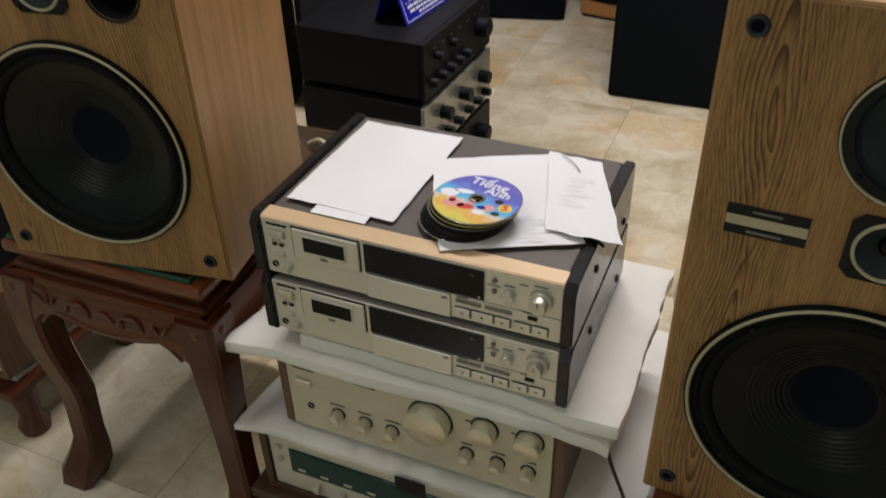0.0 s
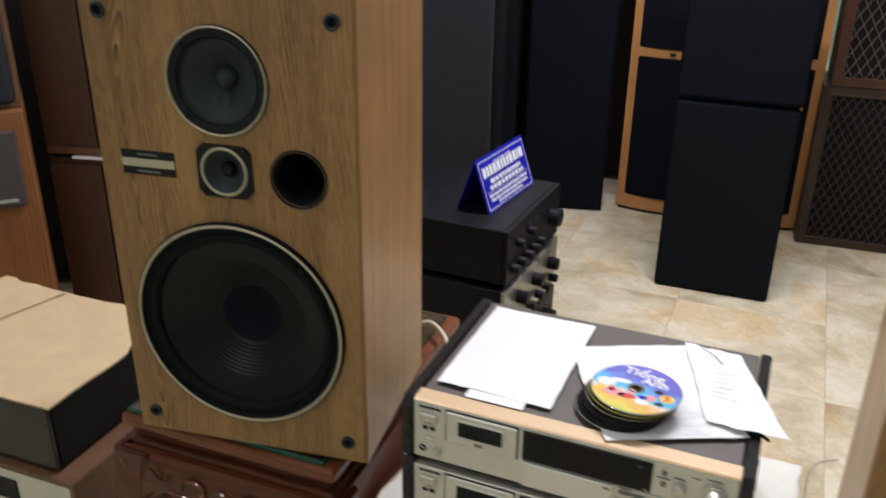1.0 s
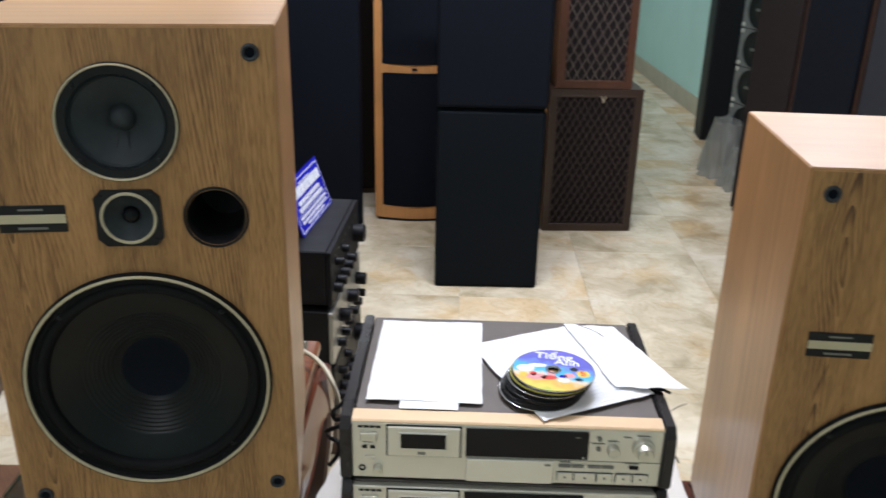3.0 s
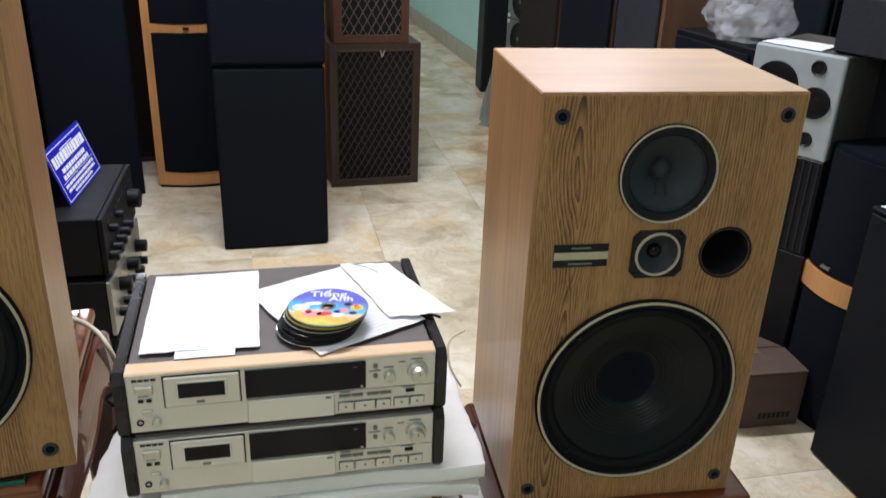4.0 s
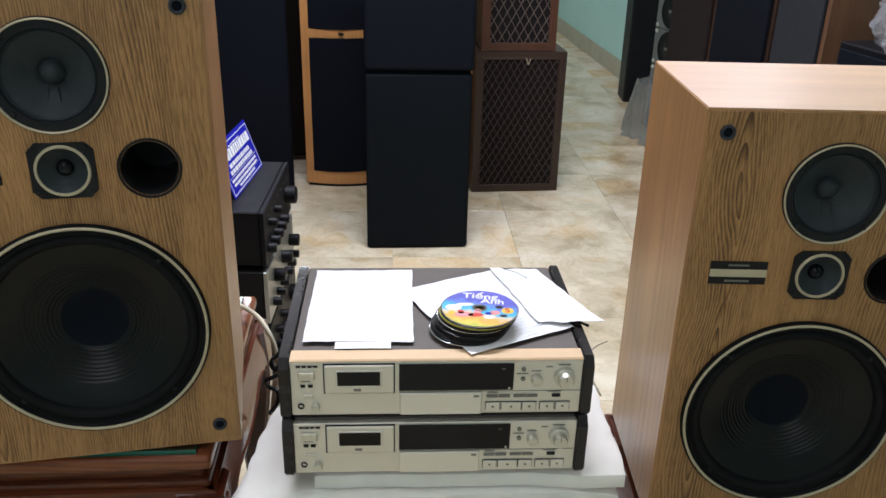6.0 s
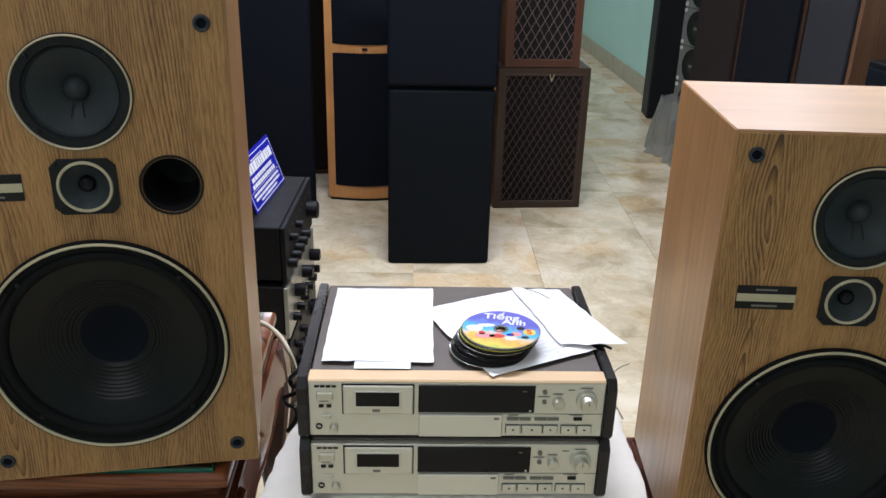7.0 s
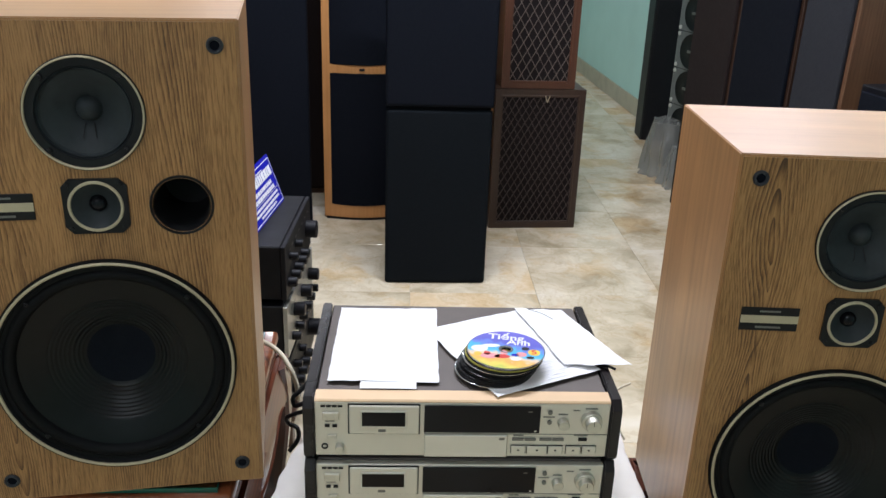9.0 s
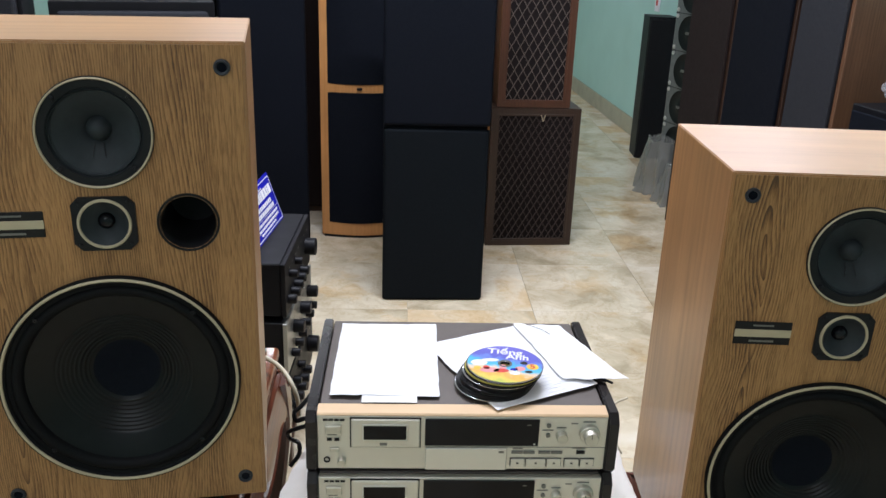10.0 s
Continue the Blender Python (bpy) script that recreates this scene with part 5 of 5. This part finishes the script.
for sx in (-0.21, 0.19):
    for yy in (-0.14, 0.13):
        part("foot", turned([(0, 0), (0.015, 0), (0.016, 0.0062), (0, 0.0062)], 16, None, sx, yy), RUBBER, cb)
wa = thing("sleeved_amplifier", -1.130, 0.0, 0.180, 2, "silver amplifier in a pale wooden sleeve under a black box", "amplifier")
part("case", shell(0.46, 0.36, 0.1845, 0.012, -0.012), WALNUT_PALE, wa, "pale walnut sleeve")
part("front_panel", box(-0.2165, 0.2165, -0.006, 0.010, 0.0135, 0.171, 0.001), SILVER, wa, "silver front")
wk = part("volume_knob", lathe([(0.030, -0.006), (0.030, -0.026), (0.027, -0.029), (0, -0.029)], 0.165, 0.100, 0, 40), BRUSHED, wa, "brushed metal knob", True)
part("pointer", box(0.1643, 0.1657, -0.0298, -0.0288, 0.110, 0.126), DARK_INK, wk)
for q in range(5):
    part("tone_knob", lathe([(0.011, -0.006), (0.011, -0.022), (0.009, -0.024), (0, -0.024)], -0.170 + 0.062 * q, 0.055, 0, 24), BRUSHED, wa, "small metal knob", True)
part("dial", box(-0.190, 0.080, -0.0085, -0.0058, 0.095, 0.145, 0.001), GLASS_DARK, wa, "dark dial glass")
for sx in (-0.19, 0.19):
    for yy in (0.03, 0.32):
        part("foot", turned([(0, -0.0125), (0.02, -0.0125), (0.022, 0), (0, 0)], 18, None, sx, yy), RUBBER, wa)
foam_sheet("foam_sheet", -1.130, 0.19, 0.1555, 0.42, 0.36, 2, 0.004, 0.0115, "white packing foam under a wooden amplifier", 13)
ls = thing("low_stand", -1.130, 0.0, 0, 2, "low dark stand under a wooden amplifier", "stand")
part("top_board", box(-0.24, 0.24, -0.03, 0.38, 0.130, 0.1535, 0.003), ROSEWOOD, ls)
for sx in (-0.20, 0.20):
    for yy in (0.02, 0.33):
        part("leg", turned([(0, 0), (0.030, 0), (0.034, 0.02), (0.022, 0.05), (0.028, 0.10), (0.030, 0.1298), (0, 0.1298)], 20, None, sx, yy), ROSE_LEG, ls, "", True)

# cables
solo("cream_cable", tube([(-0.40, 0.42, 0.598), (-0.375, 0.42, 0.610), (-0.345, 0.40, 0.610), (-0.318, 0.37, 0.605), (-0.298, 0.34, 0.592), (-0.287, 0.33, 0.566), (-0.284, 0.325, 0.535)], 0.0045, 10), CABLE, Matrix(), "cream flex curving down behind a loudspeaker", "cable", smooth=True)
solo("black_cable", tube([(-0.246, 0.33, 0.600), (-0.272, 0.30, 0.575), (-0.288, 0.29, 0.562), (-0.284, 0.285, 0.548), (-0.266, 0.28, 0.556), (-0.262, 0.285, 0.540), (-0.284, 0.29, 0.528), (-0.303, 0.30, 0.512), (-0.300, 0.31, 0.492), (-0.284, 0.30, 0.490), (-0.282, 0.29, 0.472), (-0.298, 0.28, 0.452)], 0.0042, 8), RUBBER, Matrix(), "bunched black mains lead beside the decks", "cable", smooth=True)
solo("brown_flex", tube([(0.255, 0.09, 0.475), (0.285, 0.06, 0.40), (0.315, 0.05, 0.335), (0.335, 0.02, 0.322)], 0.0028, 6), CARTON, Matrix(), "thin brown flex hanging beside an amplifier", "cable", smooth=True)
solo("speaker_wire", tube([(0.335, 0.30, 0.47), (0.318, 0.33, 0.50), (0.325, 0.37, 0.53), (0.36, 0.39, 0.54)], 0.0022, 6), CABLE, Matrix(), "thin cream speaker wire behind a loudspeaker", "cable", smooth=True)

# ---------------------------------------------------------------- right wall row
def wall_tower(ya, yb, h, mat, cloth, label, inset=0.0):
    """A tower whose front runs between two places along the row's line and faces the room."""
    xa, xb = 1.642 - 0.12 * ya, 1.642 - 0.12 * yb
    w = math.hypot(xa - xb, ya - yb)
    t = thing("tower_speaker", xa + inset, ya, 0, math.degrees(math.atan2(yb - ya, xb - xa)), label, "loudspeaker", "towers along the wall")
    part("cabinet", box(0.003, w - 0.003, 0.012, 0.33, 0, h, 0.003), mat, t)
    part("grille", box(0.018, w - 0.018, -0.006, 0.0115, 0.03, h - 0.02, 0.005, seg=2), cloth, t, "cloth grille")
    return t


wall_tower(3.08, 2.66, 1.30, WENGE, CLOTH_BROWN, "dark tower speaker with a brown grille by the wall")
wall_tower(2.645, 2.19, 1.32, WENGE, CLOTH, "tower speaker with a blue-black grille by the wall")
wall_tower(2.165, 1.85, 1.30, WALNUT_PALE, CLOTH_GREY, "walnut tower speaker with a dark grille by the wall")
vinyl_speaker(1.566, 4.45, 0, -4, 0.19, 0.22, 0.93, "narrow black speaker standing by the mint wall", BLACK, BLACK, 0.003, "black towers")

wr = thing("wrapped_tower", 1.425, 3.80, 0, -72, "silver tower speaker with black drivers wrapped in plastic", "loudspeaker")
part("cabinet", box(0, 0.30, 0.0, 0.34, 0, 1.42, 0.012, seg=2), plain("dull_silver", (0.15, 0.16, 0.155), 0.4, 0.3), wr)
for k in range(6):
    dd = part("driver", lathe([(0.098, -0.001), (0.094, -0.008), (0.088, -0.006), (0.05, -0.0015), (0.03, -0.006), (0, -0.010)], 0.15, 0.30 + 0.205 * k, 0, 32), CONE, wr, "black cone driver", True)
    part("badge", box(0.128, 0.172, -0.013, -0.010, 0.293 + 0.205 * k, 0.307 + 0.205 * k), STEEL, dd)
    part("module_seam", box(0.004, 0.296, -0.0012, 0.0004, 0.400 + 0.205 * k, 0.404 + 0.205 * k), DARK_INK, wr)
    for bx_, bz_ in ((0.025, -0.085), (0.025, 0.085), (0.275, -0.085), (0.275, 0.085)):
        part("bolt", lathe([(0.012, -0.0005), (0.010, -0.006), (0, -0.008)], bx_, 0.30 + 0.205 * k + bz_, 0, 12), SILVER_LIGHT, wr, "bright bolt head")


def clear_plastic(name, colour, alpha):
    m, nt, b = mat_new(name)
    b.inputs["Base Color"].default_value = (*colour, 1)
    b.inputs["Roughness"].default_value = 0.18
    b.inputs["Alpha"].default_value = alpha
    src = nt.nodes.new("ShaderNodeTexCoord").outputs["Object"]
    n = noise_node(nt, src, 35, 4)
    bump(nt, b, n.outputs[0], 0.6, 0.01)
    return m


WRAP = clear_plastic("dusty_plastic_wrap", (0.27, 0.27, 0.245), 0.62)
WRAP_CLEAR = clear_plastic("clear_plastic_wrap", (0.55, 0.55, 0.57), 0.3)


def crumpled(name, x, y, z, sx, sy, sz, seed, label):
    bm = bmesh.new()
    bmesh.ops.create_icosphere(bm, subdivisions=5, radius=1)
    for v in bm.verts:
        p = v.co.copy()
        n = 0.28 * noise.noise(p * 2.1 + Vector((seed, 0, 0))) + 0.16 * abs(noise.noise(p * 5.3 + Vector((0, seed, 0)))) + 0.06 * noise.noise(p * 13)
        p *= 1 + n
        v.co = Vector((p.x * sx, p.y * sy, max(p.z, -0.55) * sz + 0.55 * sz))
    return solo(name, bm, WRAP_CLEAR, pose(x, y, z), label, "plastic wrap", "plastic wrap", True)


def draped_bag(name, x, y, r0, r1, h, seed, label):
    """A thin plastic sleeve gathered round a foot, in loose upright folds, spreading on the floor."""
    bm = bmesh.new()
    nu, nv = 72, 18
    rings = []
    for j in range(nv + 1):
        v = j / nv
        ring = []
        for i in range(nu):
            a = tau * i / nu
            fold = 0.10 * sin(7 * a + seed) + 0.07 * sin(12 * a + 2.3 * seed + 3 * v) + 0.16 * noise.noise((2.2 * cos(a) + seed, 2.2 * sin(a), 2.5 * v))
            r = (r0 + (r1 - r0) * v ** 0.8) * (1 + fold * (0.35 + 0.65 * (1 - v)))
            z = h * v * (1 + 0.10 * noise.noise((3 * cos(a), 3 * sin(a), seed))) + 0.012 * noise.noise((5 * cos(a), 5 * sin(a), 6 * v + seed))
            ring.append(bm.verts.new((r * cos(a), r * sin(a) * 1.15, max(z, 0.0))))
        rings.append(ring)
    for lo, hi in zip(rings, rings[1:]):
        for i in range(nu):
            q = (i + 1) % nu
            bm.faces.new((lo[i], lo[q], hi[q], hi[i]))
    bm.faces.new(rings[-1])
    return solo(name, bm, WRAP, pose(x, y, 0.002), label, "plastic wrap", "plastic wrap", True)


draped_bag("plastic_bag", 1.435, 3.70, 0.155, 0.105, 0.31, 3, "crumpled clear plastic bag gathered round the foot of a speaker")
draped_bag("plastic_bag", 1.44, 3.44, 0.115, 0.07, 0.22, 8, "crumpled clear plastic bag on the floor by a tower")

# black cabinet with plastic wrapped goods on it
bc = thing("black_cabinet", 1.43, 1.74, 0, -80, "low black speaker cabinet carrying plastic-wrapped goods", "cabinet")
part("body", box(0, 0.40, 0, 0.36, 0, 0.90, 0.004), BLACK, bc)
part("grille", box(0.015, 0.385, -0.012, -0.0005, 0.02, 0.88, 0.004), CLOTH, bc)
crumpled("plastic_wrapped_parcel", 1.62, 1.56, 0.901, 0.15, 0.17, 0.16, 14, "silver goods wrapped in crumpled clear plastic on a black cabinet")

vinyl_speaker(1.57, 1.42, 0, -88, 0.55, 0.22, 1.22, "tall black speaker standing against the wall", BLACK, CLOTH, 0.01, "black towers")
vinyl_speaker(1.60, 0.80, 0, -88, 0.60, 0.22, 1.24, "tall black speaker standing against the mint wall", BLACK, CLOTH_GREY, 0.01, "black towers")
vinyl_speaker(-1.05, 3.05, 0, 10, 0.42, 0.34, 1.50, "dark walnut tower speaker behind black towers", WALNUT, CLOTH_BROWN, 0.03, "black towers")
vinyl_speaker(-0.60, 3.16, 0, 8, 0.36, 0.34, 1.50, "walnut tower speaker behind a black tower", WALNUT, CLOTH_BROWN, 0.03, "black towers")

# silver three-driver speaker on a pinstriped black one
A = pose(1.277, 1.0, 0, 0, 0, -60)
bx = thing("pinstripe_speaker", 1.277, 1.0, 0.455, -60, "black pinstriped speaker with grey drivers", "loudspeaker")
part("cabinet", box(0, 0.245, 0.0, 0.28, 0, 0.264, 0.003), BLACK, bx)
for k in range(12):
    part("stripe", box(0.012 + 0.02 * k, 0.016 + 0.02 * k, -0.0025, -0.0003, 0.004, 0.26), CLOTH_GREY, bx)
for cx, cz, r in ((0.12, 0.17, 0.055), (0.12, 0.06, 0.045)):
    part("driver", lathe([(r, -0.003), (r * .95, -0.010), (r * .8, -0.006), (r * .4, -0.0035), (r * .2, -0.008), (0, -0.010)], cx, cz, 0, 28), CONE_GREY, bx, "", True)
solo("black_plinth", box(0, 0.25, 0.0, 0.30, 0, 0.4545, 0.003), BLACK, A, "plain black cabinet under a pinstriped speaker", "cabinet")
sv = thing("silver_speaker", 1.277, 1.0, 0.720, -60, "silver speaker with black woofer and round ports", "loudspeaker")
part("cabinet", box(0.002, 0.243, 0.016, 0.28, 0, 0.268, 0.003), plain("warm_grey_side", (0.075, 0.070, 0.058), 0.6), sv, "warm grey sides")
part("baffle", box(0, 0.245, 0.0, 0.0155, 0, 0.270, 0.006, seg=2), SILVER_PAINT, sv, "silver painted front")
for cx, cz, r in ((0.075, 0.172, 0.062), (0.187, 0.145, 0.041)):
    part("driver", lathe([(r, -0.0005), (r * .97, -0.005), (r * .86, -0.003), (r * .4, -0.0012), (r * .25, -0.004), (0, -0.0065)], cx, cz, -0.0005, 36), CONE, sv, "black cone driver", True)
for cx, cz, r in ((0.180, 0.233, 0.020), (0.182, 0.048, 0.020)):
    part("port", lathe([(r, -0.0005), (r * .93, -0.005), (r * .74, -0.002), (r * .70, -0.0006), (0, -0.0006)], cx, cz, 0, 28), RUBBER, sv, "round port", True)
gb = thing("grey_box", 1.405, 0.86, 0.9915, -60, "dark grey equipment box on a silver speaker", "box")
part("body", box(0.0, 0.28, 0.0, 0.26, 0, 0.14, 0.004), BLACK, gb)
part("front_panel", box(0.004, 0.276, -0.006, -0.0005, 0.004, 0.136, 0.001), CLOTH_GREY, gb)
part("badge", box(0.20, 0.235, -0.008, -0.0062, 0.06, 0.068), SILVER_LIGHT, gb)
solo("paper_sheet", sheet(0.16, 0.10, 6, 6, lambda u, v: 0.003 * u * v, 0.0006), PAPER, A @ pose(0.085, 0.07, 0.9905, 0, 0, 0), "white card lying on a silver speaker", "paper", "papers", True)
crumpled("plastic_wrapped_parcel", 1.33, 1.12, 0.9915, 0.10, 0.09, 0.10, 21, "clear crumpled plastic wrap on a silver speaker")

# tower with a cherry band
ct = thing("banded_tower", 1.425, 0.80, 0, -80, "black tower speaker with a curved cherry band", "loudspeaker")
w = 0.245
def bow(k, n=10, b=0.03):
    return (w * k / n, -b * sin(pi * k / n))
front = [bow(k) for k in range(11)]
part("cabinet", prism(front + [(w, 0.34), (0, 0.34)], 0.0, 0.775, "z", 0.004), VINYL, ct, "black body", True)
part("lower_grille", prism([(a, b - 0.010) for a, b in front[1:-1]] + [(a, b + 0.002) for a, b in reversed(front[1:-1])], 0.03, 0.379, "z", 0.002), CLOTH, ct, "", True)
part("upper_grille", prism([(a, b - 0.010) for a, b in front[1:-1]] + [(a, b + 0.002) for a, b in reversed(front[1:-1])], 0.450, 0.765, "z", 0.002), CLOTH, ct, "", True)
part("band", prism([(a, b - 0.012) for a, b in front] + [(a, b + 0.002) for a, b in reversed(front)], 0.382, 0.447, "z", 0.002), CHERRY, ct, "orange cherry band", True)
part("badge", box(0.085, 0.115, -0.044, -0.036, 0.462, 0.470), STEEL, ct)
rb = thing("black_cabinet", 1.362, 0.545, 0, -88.5, "large black cabinet with a white paper on top", "cabinet")
part("body", box(0, 1.15, 0.012, 0.44, 0, 0.688, 0.004), VINYL, rb, "black vinyl carcass")
part("top_board", box(0, 1.15, 0, 0.45, 0.6885, 0.700, 0.004), VINYL, rb)
for k in range(2):
    part("front_panel", box(0.004 + 0.574 * k, 0.570 + 0.576 * k, 0.0, 0.0115, 0.006, 0.684, 0.003), VINYL, rb)
solo("paper_sheet", sheet(0.21, 0.297, 8, 8, lambda u, v: 0.004 * sin(u * 3) ** 2, 0.0005), PAPER, pose(1.50, 0.40, 0.7015, 0, 0, 8), "white sheet of paper on a black cabinet", "paper", "papers", True)
cbx = thing("carton", 1.165, 0.665, 0, -2, "old brown cardboard carton with a taped lid", "carton")
part("body", box(0, 0.235, 0, 0.26, 0, 0.172, 0.003), CARTON, cbx)
part("flap", box(0.0, 0.235, 0.0, 0.127, 0.1722, 0.175, 0.001), CARTON, cbx)
part("flap", box(0.0, 0.235, 0.133, 0.26, 0.1722, 0.175, 0.001), CARTON, cbx)
part("tape", box(0.06, 0.15, 0.10, 0.16, 0.1752, 0.1760), plain("brown_tape", (0.15, 0.10, 0.065), 0.3), cbx, "shiny brown tape")
for k in range(7):
    part("printed_bar", box(0.11 + 0.014 * k, 0.12 + 0.014 * k, -0.0012, -0.0002, 0.030, 0.048), DARK_INK, cbx)
sw = thing("light_switch", wall_x(4.9) - 0.001, 4.9, 0.93, 93.9, "white wall socket on a mint wall", "switch")
part("plate", box(-0.04, 0.04, 0.0, 0.010, 0, 0.115, 0.002), WHITE_INK, sw)
part("rocker", box(-0.012, 0.012, 0.0102, 0.014, 0.04, 0.075, 0.001), RED, sw)

# ---------------------------------------------------------------- floor tiles
TS = 0.50
tile_me = finish("tile", box(-TS/2 + 0.0006, TS/2 - 0.0006, -TS/2 + 0.0006, TS/2 - 0.0006, -0.010, 0.0, 0.0004), MARBLE)
for i in range(-7, 4):
    for j in range(-10, 14):
        x, y = 0.43 + (i + 0.5) * TS, 1.97 + (j + 0.5) * TS
        if x - TS/2 < XL - 0.2 or x + TS/2 > 2.3 or y + TS/2 > YN + 0.1 or y - TS/2 < YS - 0.1:
            continue
        ob = new("tile", tile_me)
        ob.parent = floor
        ob.location = (x, y, 0)
